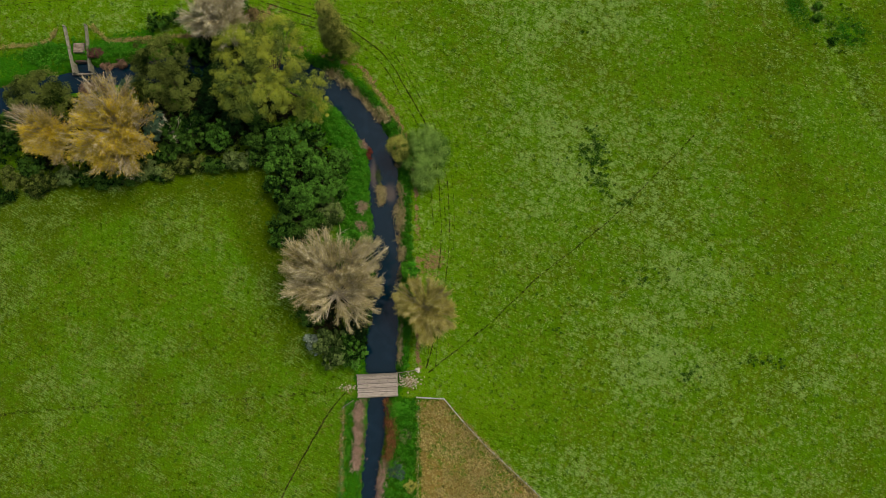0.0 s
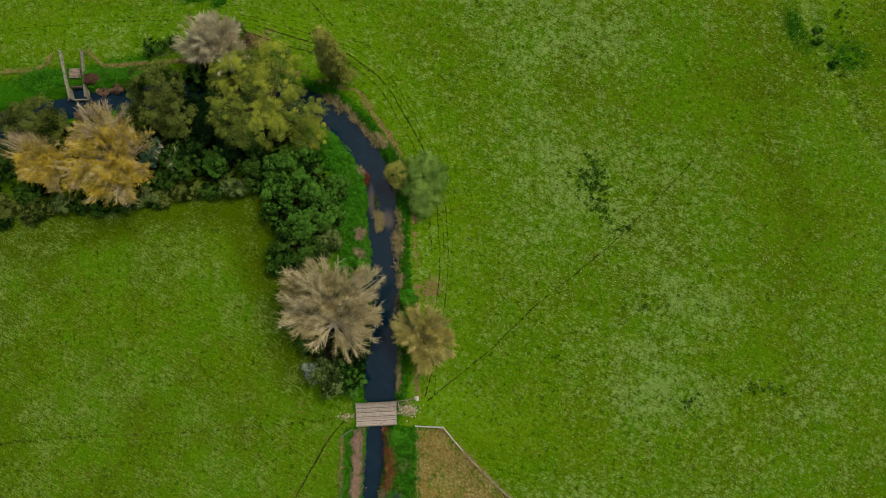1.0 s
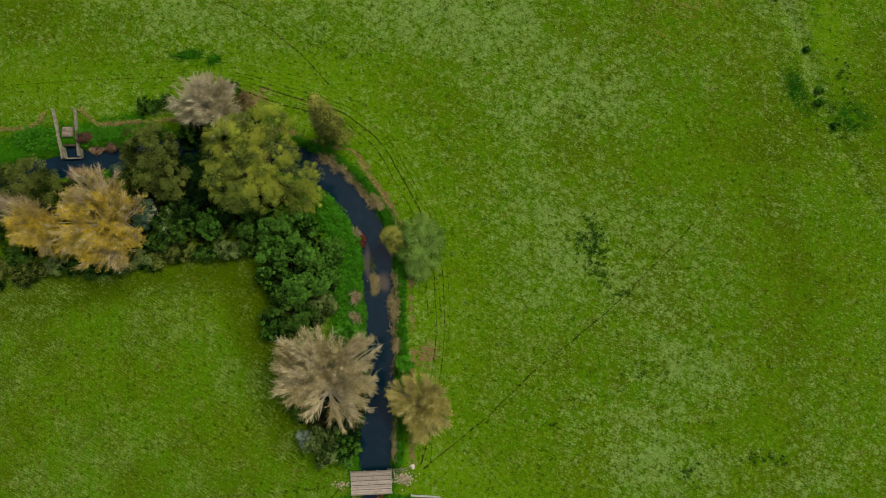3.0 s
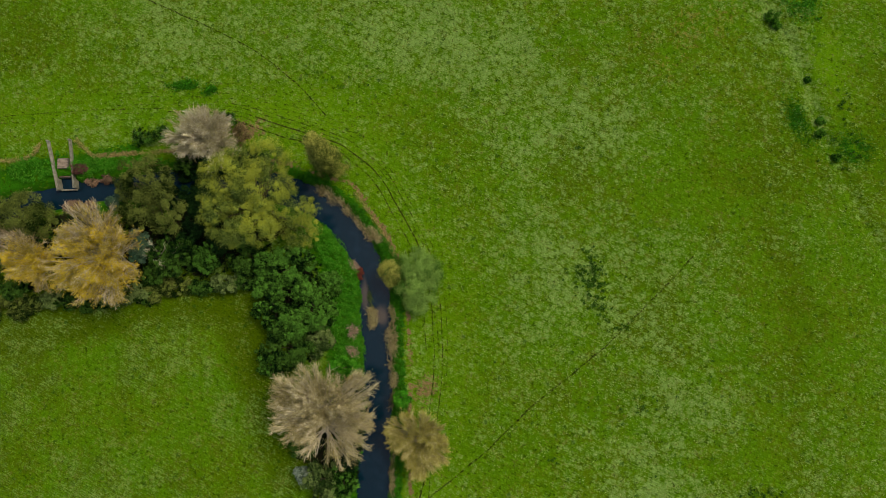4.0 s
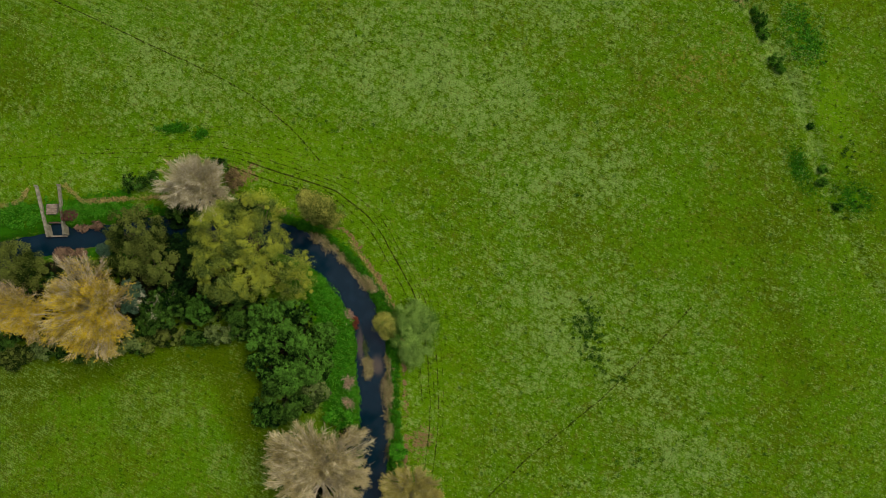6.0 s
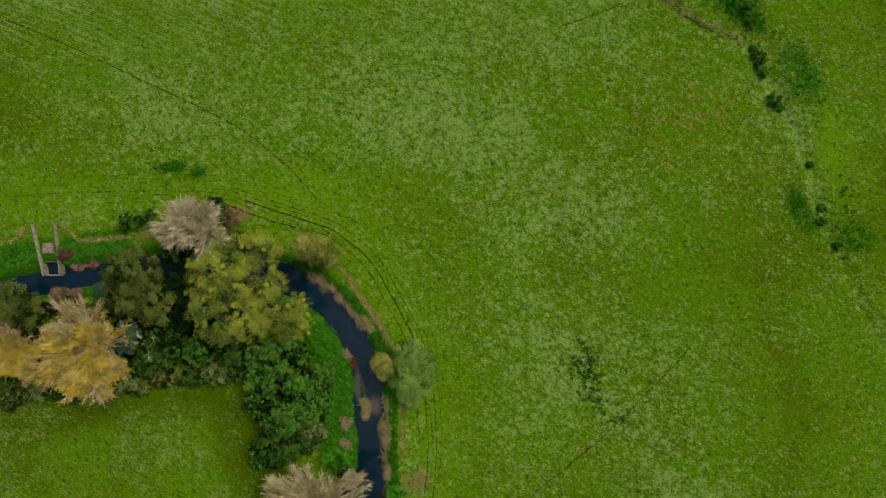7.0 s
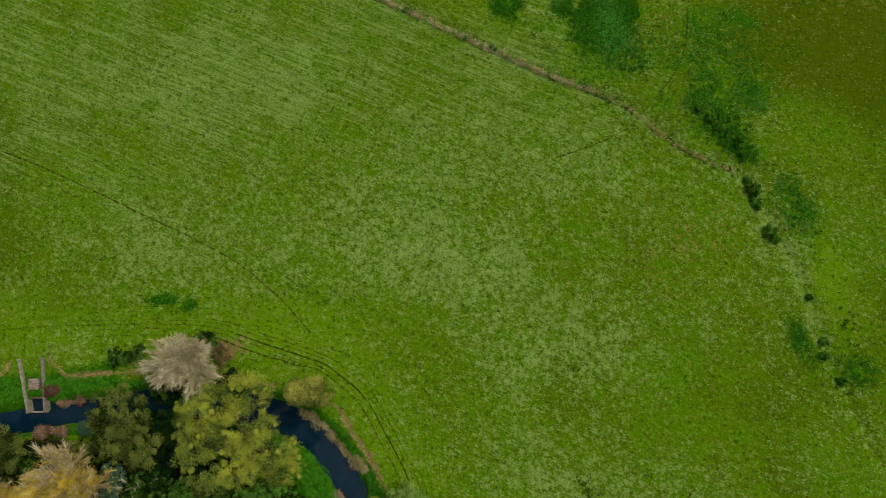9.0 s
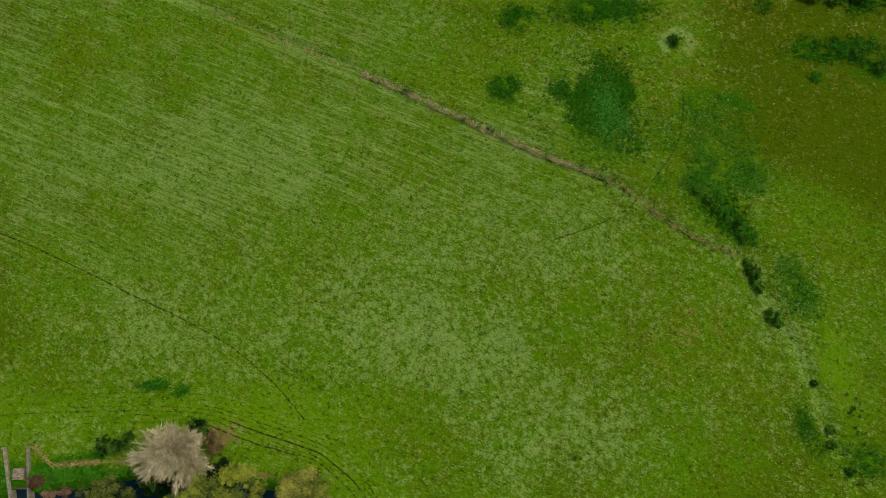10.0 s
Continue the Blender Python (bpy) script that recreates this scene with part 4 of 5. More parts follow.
bush("hawthorn_bush", -67.0, 37.0, 3.6, 2.6, 3.6, "dark green bush under a golden willow", DARK_LEAF, 0.9, seed=61, group=STRIP)
bush("hawthorn_bush", -54.0, 37.4, 3.0, 2.4, 3.4, "dark green bush in the wooded strip", DARK_LEAF, 0.9, seed=62, group=STRIP)
# two bushes coloured near-black for the shade under the trees
bush("hawthorn_bush", -45.6, 48.0, 3.0, 3.0, 3.6, "bush coloured near-black for the shade under the trees", SHADE_LEAF, 0.8, seed=63, group=STRIP)
bush("hawthorn_bush", -41.5, 43.6, 3.0, 3.0, 3.6, "bush coloured near-black for the shade under the trees", SHADE_LEAF, 0.8, seed=64, group=STRIP)
bush("hawthorn_bush", -70.4, 45.6, 3.2, 2.6, 3.0, "dark green bush in the wooded strip", DARK_LEAF, 0.8, seed=65, group=STRIP)
bush("sallow_bush", -62.4, 51.6, 1.8, 1.4, 2.6, "blue-green bush over the stream", BLUE_LEAF, 1.0, seed=66, group=STRIP)
bush("hawthorn_bush", -63.0, 47.6, 3.0, 2.0, 3.0, "brown-tinged bush by the stream", OLIVE_LEAF, 0.8, seed=67, group=STRIP)

for k, (x, y, rx, ry, h, m, lab) in enumerate([
        (-72.8, 33.6, 2.6, 1.8, 2.6, SAGE_LEAF, "sage green bush at the pasture's edge"), (-64.2, 34.2, 3.0, 2.0, 2.8, DARK_LEAF, "dark green bush at the pasture's edge"),
        (-54.4, 34.6, 2.4, 1.8, 2.4, OLIVE_LEAF, "olive bush at the pasture's edge"), (-45.6, 35.4, 2.8, 1.9, 2.4, DARK_LEAF, "dark green bush at the pasture's edge"),
        (-36.6, 36.4, 2.6, 2.2, 3.2, DARK_LEAF, "dark green bush at the pasture's edge"), (-80.0, 35.6, 2.8, 2.4, 3.4, DARK_LEAF, "dark green bush at the pasture's edge"),
        # the near-black bush in this row stands in for a shaded gap
        (-60.0, 37.0, 3.0, 2.0, 3.2, DARK_LEAF, "dark green bush under a golden willow"), (-47.4, 45.2, 3.0, 2.6, 4.2, SHADE_LEAF, "dark green bush in the wooded strip"),
        (-85.0, 30.6, 3.0, 1.9, 2.6, DARK_LEAF, "dark green bush at the pasture's edge"), (-78.6, 31.2, 2.8, 1.6, 2.2, OLIVE_LEAF, "olive bush at the pasture's edge"), (-66.0, 32.4, 2.4, 1.5, 2.0, DARK_LEAF, "dark green bush at the pasture's edge"),
        (-62.0, 33.0, 2.2, 1.4, 1.8, DARK_LEAF, "dark green bush at the pasture's edge"), (-55.6, 33.6, 2.2, 1.3, 1.6, DARK_LEAF, "dark green bush at the pasture's edge"),
        (-33.2, 35.2, 3.0, 2.6, 4.6, DEEP_LEAF, "deep green bush in a dense thicket"), (-28.0, 28.0, 2.8, 2.8, 5.4, DEEP_LEAF, "deep green bush in a dense thicket"),
        (-21.8, 35.6, 2.4, 2.6, 3.4, DEEP_LEAF, "deep green bush in a dense thicket"), (-32.6, 21.2, 2.4, 2.2, 3.4, DEEP_LEAF, "deep green bush in a dense thicket")]):
    bush("hawthorn_bush", x, y, rx, ry, h, lab, m, 1.1, seed=120 + k, group=STRIP if x < -34 else HEDGE)

# added near-black bushes: the shade between alder and willow, over the stream
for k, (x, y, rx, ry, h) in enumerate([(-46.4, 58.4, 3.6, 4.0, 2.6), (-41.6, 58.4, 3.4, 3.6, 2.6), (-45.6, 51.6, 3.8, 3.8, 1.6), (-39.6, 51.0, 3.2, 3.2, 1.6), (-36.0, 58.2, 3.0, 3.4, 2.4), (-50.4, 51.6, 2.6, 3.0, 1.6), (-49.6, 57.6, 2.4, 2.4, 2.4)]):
    bush("shade_bush", x, y, rx, ry, h, "near-black bush added as shade over the stream", SHADE_LEAF, 1.2, seed=150 + k, group=STRIP)

# bushes in the meadow north of the stream
bush("hawthorn_bush", -56.6, 63.6, 3.2, 1.9, 2.6, "deep green rounded bush in the grass", DEEP_LEAF, 1.3, (0.10, 0.22), seed=71)
bush("hawthorn_bush", -53.6, 64.6, 1.5, 1.2, 1.8, "deep green rounded bush in the grass", DEEP_LEAF, 1.3, (0.10, 0.22), seed=72)
bush("hawthorn_bush", -41.4, 66.4, 2.2, 1.7, 2.6, "deep green bush behind a bare willow", DARK_LEAF, 1.0, seed=73)
bush("bramble_bush", -38.6, 63.8, 2.4, 2.4, 2.4, "brown withered bramble beside a bare willow", BROWN_LEAF, 1.2, (0.10, 0.22), seed=75)
bush("hawthorn_bush", -48.8, 58.6, 2.0, 2.4, 3.6, "dark green bush by the stream's bank", DARK_LEAF, 1.0, seed=74)
FAR = "dark bushes along the ditch"
for k, (x, y, rx, ry, h) in enumerate([(56.4, 100.4, 0.9, 1.2, 1.6), (57.0, 98.0, 0.8, 1.1, 1.5), (58.2, 91.4, 1.6, 1.9, 1.9), (58.8, 88.8, 1.1, 1.2, 1.4), (60.6, 83.6, 1.4, 1.3, 1.7), (61.6, 82.2, 0.9, 0.9, 1.2),
                                       (68.1, 63.6, 0.8, 0.9, 1.4), (67.8, 61.2, 1.0, 0.9, 1.5), (66.3, 71.7, 0.5, 0.5, 0.8), (70.3, 56.8, 0.9, 0.7, 1.2), (49.6, 107.6, 0.9, 0.8, 1.0), (51.6, 105.6, 1.0, 0.9, 1.1), (53.2, 103.8, 1.2, 1.0, 1.2), (55.0, 102.0, 1.0, 0.9, 1.2), (57.4, 93.6, 0.6, 0.6, 0.9), (48.6, 138.6, 1.2, 1.5, 1.4), (88.6, 131.6, 2.2, 1.5, 1.8), (84.0, 134.6, 1.2, 1.0, 1.2), (11.6, 120.9, 0.9, 0.6, 0.8), (6.2, 123.4, 0.7, 0.5, 0.7), (-5.0, 129.6, 0.8, 0.5, 0.7), (31.8, 110.9, 0.7, 0.5, 0.6), (77.0, 147.5, 2.6, 1.4, 1.8), (81.5, 146.5, 2.2, 1.4, 1.8), (86.8, 146.6, 2.0, 1.6, 1.8)]):
    bush("gorse_bush", x, y, rx, ry, h, "small dark green bush in rough grass", GORSE_LEAF, 1.5, (0.12, 0.24), seed=80 + k, clump=0.35, group=FAR)
bush("dogwood_bush", -17.1, 37.4, 0.9, 1.2, 1.0, "small bush with red leaves at the water's edge", RED_LEAF, 1.6, (0.10, 0.2), seed=95, clump=0.35)


bush("sallow_bush", -70.2, 51.0, 2.0, 1.2, 1.6, "brown-pink withered bush on the stream's bank", PINKBROWN_LEAF, 1.3, (0.14, 0.3), seed=97, clump=0.5)
for k, (x, y, rx, ry) in enumerate([(-67.6, 56.0, 1.5, 1.0), (-64.6, 56.2, 1.3, 0.9)]):
    bush("bramble_bush", x, y, rx, ry, 1.1, "brown-pink withered bramble beside the sluice", PINKBROWN_LEAF, 1.3, (0.14, 0.3), seed=170 + k, clump=0.4)
bush("sallow_bush", -67.0, 50.9, 1.2, 0.9, 1.2, "brown-pink withered bush on the stream's bank", PINKBROWN_LEAF, 1.3, (0.14, 0.3), seed=98, clump=0.45)
bush("dogwood_bush", -69.4, 57.9, 1.5, 1.4, 1.2, "dark red-brown bush beside the sluice wall", MAROON_LEAF, 1.3, (0.12, 0.26), seed=99, clump=0.45)


def dead_tree():
    r = np.random.default_rng(5)
    root = thing("dead_tree", (-52.6, 41.4, float(height(-52.6, 41.4))), "bare dead tree with pale forked branches", "tree")
    n = 16
    base = np.column_stack([r.normal(0, 0.2, n), r.normal(0, 0.2, n), r.uniform(0.3, 3.5, n)])
    tip = base + np.column_stack([r.normal(0.3, 1.9, n), r.normal(0.3, 2.1, n), r.uniform(1.8, 3.6, n)])
    base[0], tip[0] = (0, 0, -0.3), (0.3, 0.4, 6.0)
    mid = (base + tip) / 2 + r.normal(0, 0.4, (n, 3))
    v, f = tubes(bend(base, tip, mid, 8), np.linspace(0.11, 0.025, 8)[None] * r.uniform(0.6, 1.1, (n, 1)), 6)
    part("branchwork", mesh_of("branchwork", v, f, BARK_PALE, smooth=True), root)
    m = 260
    i = r.integers(0, n, m)
    a = tip[i] * 0.6 + mid[i] * 0.4 + r.normal(0, 0.1, (m, 3))
    a = a + (tip[i] - a) * r.uniform(-0.6, 0.9, (m, 1))
    v, f = spikes(a, a + unit(r.normal(size=(m, 3)) + unit(tip[i] - base[i])) * r.uniform(0.5, 1.3, (m, 1)), r.uniform(0.015, 0.03, m), r)
    part("twig_spray", mesh_of("twig_spray", v, f, TWIG_GREY, {"tint": np.repeat(r.random(m), 4)}), root)["kind"] = "stuff"


dead_tree()

# ---- reeds, nettles, tussocks ----
def reed_bed(points, width, tall, n, mat, label, name="reed_bed", lean=0.5, seed=1, tuft_size=24):
    """Dead reed stalks with drooping heads along a line on the bank."""
    r = np.random.default_rng(seed)
    line = smooth_line(points, 0.3)
    i = r.integers(0, len(line), n)
    xy = line[i] + r.normal(0, 1, (n, 2)) * width * 0.5
    # tufted, not even
    m = max(4, n // tuft_size)
    tuft = r.normal(0, 1, (m, 2)) * width * 0.5 + line[r.integers(0, len(line), m)]
    j = r.integers(0, len(tuft), n)
    xy = np.where(r.random((n, 1)) < 0.75, tuft[j] + r.normal(0, 0.16, (n, 2)), xy)
    z = np.maximum(height(xy[:, 0], xy[:, 1]), WATER_Z - 0.3)
    a = np.column_stack([xy, z])
    way = xy - tuft[j]
    away = unit(np.column_stack([way, np.zeros(n)]) + r.normal(0, 0.12, (n, 3)))
    h = tall * r.uniform(0.6, 1.15, (n, 1))
    elbow = a + np.array([0, 0, 1]) * h * 0.8 + away * h * lean * 0.4
    b = elbow + away * h * lean * r.uniform(0.6, 1.2, (n, 1)) + np.array([0, 0, 1]) * h * r.uniform(-0.1, 0.25, (n, 1))
    v1, f1 = spikes(a, elbow + (b - elbow) * 0.2, r.uniform(0.018, 0.035, n), r)
    side = unit(np.cross(b - elbow, r.normal(size=(n, 3)))) * r.uniform(0.03, 0.06, (n, 1))
    v2 = np.stack([elbow - side, elbow + side, b], 1).reshape(-1, 3)
    f2 = np.arange(3 * n).reshape(n, 3) + len(v1)
    tone = r.random(len(tuft))[j] * 0.6 + 0.4 * r.random(n)
    me = mesh_of(name, np.vstack([v1, v2]), np.vstack([f1, f2]), mat, {"tint": np.concatenate([np.repeat(tone, 4), np.repeat(tone, 3)])})
    return tagged(new(name, me), label, "reeds", kind="stuff")


reed_bed([(-11.1, 26.9), (-11.0, 25.0), (-11.1, 22.8)], 0.9, 1.2, 900, REED_PALE, "pale dead reeds along the stream's bank", seed=1)
reed_bed([(-11.2, 21.6), (-11.3, 20.6)], 0.5, 0.9, 150, REED_PALE, "pale dead reeds along the stream's bank", seed=31)
reed_bed([(-10.8, 19.4), (-10.8, 17.4)], 0.5, 1.1, 380, REED_PALE, "pale dead reeds along the stream's bank", seed=2)
reed_bed([(-11.0, 16.0), (-11.2, 13.4)], 0.4, 0.9, 220, REED_PALE, "pale dead reeds along the stream's bank", seed=32)
reed_bed([(-11.2, 31.4), (-10.9, 30.0), (-10.6, 28.2)], 0.5, 0.9, 330, REED_PALE, "pale dead reeds along the stream's bank", seed=3)
reed_bed([(-11.4, 35.2), (-11.2, 34.6)], 0.4, 0.8, 120, REED_PALE, "pale dead reeds along the stream's bank", seed=33)
reed_bed([(-10.9, 6.0), (-11.2, 1.0), (-11.3, -1.0)], 0.4, 0.9, 420, REED_PALE, "pale dead reeds beside the bridge", seed=4)
reed_bed([(-24.6, 53.2), (-22.0, 51.8), (-18.8, 48.8), (-16.2, 46.0), (-14.8, 44.0)], 0.6, 1.1, 1500, REED_PALE, "pale dead reeds round the stream's bend", seed=5)
reed_bed([(-14.4, 45.4), (-13.4, 43.4)], 0.6, 1.1, 500, REED_PALE, "pale dead reeds round the stream's bend", seed=6)
reed_bed([(-14.6, 28.0), (-14.5, 29.4), (-14.8, 30.6)], 0.55, 1.2, 700, REED_PALE, "clump of pale reeds on an islet in the stream", seed=7)
reed_bed([(-15.3, 34.6), (-15.0, 33.0), (-14.8, 31.4)], 0.35, 0.6, 420, SAGE_LEAF, "green and brown weeds on a mud bar in the stream", seed=17)
reed_bed([(-17.8, 27.4), (-17.9, 26.4)], 0.7, 1.0, 420, REED_PINK, "pinkish dead reeds on the bank", seed=8)
reed_bed([(-18.6, 23.8), (-17.6, 23.0)], 0.6, 0.9, 300, REED_PINK, "pinkish dead reeds on the bank", seed=9)
reed_bed([(-18.2, 39.6), (-17.6, 38.4)], 0.5, 0.9, 300, REED_PINK, "pinkish dead reeds on the bank", seed=10)
reed_bed([(-18.4, -8.6), (-18.5, -14.0), (-18.9, -19.6)], 0.75, 1.0, 3000, REED_PINK, "pinkish-brown bed of dead reeds", seed=11, lean=0.4)
reed_bed([(-13.2, -11.2), (-12.7, -14.2), (-13.3, -17.4)], 0.75, 1.1, 1700, REED_RUST, "rusty brown reeds at the water's edge", seed=12, lean=0.45)
reed_bed([(-13.8, -18.6), (-14.6, -22.0), (-15.2, -27)], 0.6, 1.0, 1500, REED_PINK, "pinkish-brown bed of dead reeds", seed=13, lean=0.45)
reed_bed([(-13.4, -8.4), (-12.6, -9.2)], 0.6, 1.0, 400, REED_RUST, "rusty brown reeds at the water's edge", seed=14)
reed_bed(DITCH[4:9], 0.55, 1.0, 3000, STRAW, "pale dead grass along the ditch", name="ditch_reeds", seed=18)
reed_bed(DITCH[2:5], 0.35, 0.5, 700, DRYGRASS, "pale dead grass along the ditch", name="ditch_reeds", seed=19)
reed_bed(DITCH[8:12], 0.5, 0.6, 1500, DRYGRASS, "pale dead grass along the ditch", name="ditch_reeds", seed=20)


reed_bed([(-95, 59.4), (-87, 60.0), (-79.6, 60.6), (-77.2, 63.4)], 0.35, 0.45, 1300, DRYGRASS, "strip of dead yellow grass along the bank", name="dead_grass", seed=21, tuft_size=7)
reed_bed([(-70.9, 64.0), (-68.6, 62.0), (-66.4, 60.6), (-58.0, 60.9), (-49.5, 61.4)], 0.35, 0.45, 1200, DRYGRASS, "strip of dead yellow grass along the bank", name="dead_grass", seed=22, tuft_size=7)
reed_bed([(-17.6, 52.4), (-14.6, 48.0), (-12.4, 44.6), (-10.4, 40.6)], 0.3, 0.4, 700, DRYGRASS, "strip of dead yellow grass along the bank", name="dead_grass", seed=23, tuft_size=7)


reed_bed([(-21.2, -9.4), (-21.4, -17.0), (-21.6, -30.0)], 0.3, 0.45, 1100, DRYGRASS, "strip of dead grass along a fence", name="dead_grass", seed=24, tuft_size=7)
reed_bed([(-8.0, -8.6), (-8.1, -17.0), (-8.4, -30.0)], 0.3, 0.45, 900, DRYGRASS, "strip of dead grass along a fence", name="dead_grass", seed=25, tuft_size=7)
reed_bed([(-0.2, -11.8), (6.0, -18.2), (16.0, -27.6)], 0.3, 0.5, 1000, DRYGRASS, "strip of dead grass along a fence", name="dead_grass", seed=26, tuft_size=7)


def leaf_patch(name, inside, count, tall, mat, label, category, size=(0.14, 0.30), seed=1, per=26):
    """Low, uneven hummocks of leaves; inside draws places for it."""
    r = np.random.default_rng(seed)
    crowns = inside(r, max(12, count // per))
    m = len(crowns)
    big = r.uniform(0.22, 0.6, (m, 1)) * (0.7 + 0.6 * min(tall, 1.0))
    lift = tall * (0.25 + 1.1 * r.random((m, 1)) ** 1.4)
    off = unit(r.normal(size=(m, per, 3))) * r.random((m, per, 1)) ** 0.4
    off[..., 2] = np.abs(off[..., 2])
    xy = (crowns[:, None] + off[..., :2] * big[:, None]).reshape(-1, 2)
    z = height(xy[:, 0], xy[:, 1]) + (lift * 0.35 + off[..., 2] * lift * 0.8).ravel()
    # chance tone per hummock; light from above is put in as paler tops
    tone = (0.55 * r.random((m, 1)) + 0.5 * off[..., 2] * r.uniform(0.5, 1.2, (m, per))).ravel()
    nor = (0.9 * off + 0.45 * r.normal(size=off.shape) + [0, 0, 0.6]).reshape(-1, 3)
    keep = z > WATER_Z + 0.03
    xy, z, tone, nor = xy[keep], z[keep], tone[keep], nor[keep]
    n = len(xy)
    v, f = leaf_quads(np.column_stack([xy, z]), nor, r.uniform(*size, n), r, 0.6)
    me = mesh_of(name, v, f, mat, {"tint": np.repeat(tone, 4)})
    return tagged(new(name, me), label, category, kind="stuff")


def disc(cx, cy, rx, ry, ragged=0.5):
    def draw(r, n):
        p = r.uniform(-1.5, 1.5, (n, 2)) * [rx, ry] + [cx, cy]
        d = np.hypot((p[:, 0] - cx) / rx, (p[:, 1] - cy) / ry) + ragged * 2.4 * (fnoise(p[:, 0], p[:, 1], 4.5, 6) - 0.5)
        return p[(d < 1.0) & (r.random(n) > step(0.55, 1.0, d) * 0.75)]
    return draw


def drift(cx, cy, rx, ry, turn=0.0, floor=0.42):
    """A loose drift that thins out towards its rim, with gaps in it."""
    def draw(r, n):
        p = r.normal(0, 0.55, (n, 2)) * [rx, ry]
        c, q = math.cos(radians(turn)), math.sin(radians(turn))
        p = np.column_stack([p[:, 0] * c - p[:, 1] * q + cx, p[:, 0] * q + p[:, 1] * c + cy])
        return p[fnoise(p[:, 0], p[:, 1], 2.6, 3) + r.normal(0, 0.06, n) > floor]
    return draw


def along(points, spread):
    def draw(r, n):
        line = smooth_line(points, 0.5)
        q = line[r.integers(0, len(line), n)]
        p = q + r.normal(0, spread, (n, 2))
        return p[fnoise(p[:, 0], p[:, 1], 4.0, 2) > 0.5]
    return draw


def beside_stream(lo, hi, side, near_d, far_d):
    """Places along the stream between two y, on its left (-1) or right (+1) bank."""
    def draw(r, n):
        rows = STREAM_L[(STREAM_L[:, 1] > lo) & (STREAM_L[:, 1] < hi)]
        rows = rows[rows[:, 0] > -27]
        q = rows[r.integers(0, len(rows), n)]
        off = q[:, 2] / 2 + near_d + (far_d - near_d) * r.random(n) + 0.6 * (fnoise(q[:, 0], q[:, 1], 3, 2) - 0.5)
        return np.column_stack([q[:, 0] + side * off, q[:, 1] + r.normal(0, 0.3, n)])
    return draw


leaf_patch("nettles", beside_stream(20, 46.5, -1, 0.1, 5.4), 26000, 0.8, NETTLE, "bright green nettles on the stream's bank", "nettles", seed=1)
leaf_patch("nettles", beside_stream(-3, 34, 1, 0.2, 2.6), 16000, 0.45, NETTLE_DARK, "dark green nettles on the stream's bank", "nettles", seed=2)
leaf_patch("nettles", beside_stream(34, 50, 1, 0.6, 3.4), 12000, 0.5, NETTLE_DARK, "dark green nettles round the stream's bend", "nettles", seed=3)
leaf_patch("nettles", beside_stream(-60, -7.8, 1, 0.2, 6.2), 34000, 0.8, NETTLE, "bright green nettles below the bridge", "nettles", seed=4)
leaf_patch("nettles", beside_stream(-60, -7.8, -1, 0.1, 0.7), 5000, 0.5, NETTLE, "bright green nettles below the bridge", "nettles", seed=5)
leaf_patch("nettles", beside_stream(-60, -7.8, -1, 2.6, 3.9), 9000, 0.5, NETTLE, "bright green nettles below the bridge", "nettles", seed=6)
# near-black leaves paint the shade along the water under the willow
leaf_patch("undergrowth", beside_stream(-1, 19, -1, -0.1, 3.6), 14000, 0.7, UNDER_SHADE, "ivy coloured near-black for shade under the bare willow", "undergrowth", (0.16, 0.32), seed=15)
leaf_patch("bank_plants", beside_stream(-40, 48, -1, -0.35, 0.9), 9000, 0.6, NETTLE_DARK, "tangled green plants at the water's edge", "plants", seed=31)
leaf_patch("bank_plants", beside_stream(-40, 48, 1, -0.35, 0.7), 7000, 0.5, NETTLE_DARK, "tangled green plants at the water's edge", "plants", seed=32)
leaf_patch("nettles", along([(-10.4, -10), (-10.0, -18), (-11, -28)], 1.1), 9000, 0.9, NETTLE_DARK, "dark green nettles below the bridge", "nettles", (0.14, 0.32), seed=33)
bush("bramble_bush", -11.6, -9.4, 1.9, 1.3, 1.2, "fresh green bramble below the bridge", NETTLE, 1.3, (0.16, 0.32), seed=181)
bush("dogwood_bush", -13.2, -9.6, 0.9, 0.8, 0.9, "dark red-brown bush at the water below the bridge", MAROON_LEAF, 1.3, (0.12, 0.24), seed=182, clump=0.35)
bush("bramble_bush", -9.6, -22.6, 1.1, 1.4, 1.0, "yellow-green bramble above the nettle bank", YELLOWOLIVE_LEAF, 1.0, (0.14, 0.28), seed=183, clump=0.35)
bush("sallow_bush", -12.0, -20.2, 1.6, 1.8, 1.3, "grey-green bush in the nettle bank", BLUE_LEAF, 1.1, (0.16, 0.30), seed=184, clump=0.4)
bush("bramble_bush", -10.4, -14.0, 1.3, 1.6, 1.0, "green and straw-coloured bramble in the nettle bank", SAGE_LEAF, 1.0, (0.14, 0.28), seed=185, clump=0.4)
leaf_patch("nettles", along([(-12.2, -19), (-11.4, -24), (-12, -32)], 0.8), 5000, 0.8, SAGE_LEAF, "grey-green weeds below the bridge", "weeds", (0.14, 0.30), seed=34)
leaf_patch("nettles", disc(-79.5, 58.0, 5.0, 2.6), 22000, 0.8, NETTLE, "bright green nettles beside the sluice", "nettles", seed=7)
leaf_patch("nettles", disc(-74.1, 60.2, 0.35, 2.4, 0.2), 1500, 0.5, NETTLE, "bright green nettles inside the sluice", "nettles", seed=16)
leaf_patch("nettles", disc(-67.0, 58.6, 4.2, 1.8), 16000, 0.8, NETTLE, "bright green nettles beside the sluice", "nettles", seed=8)
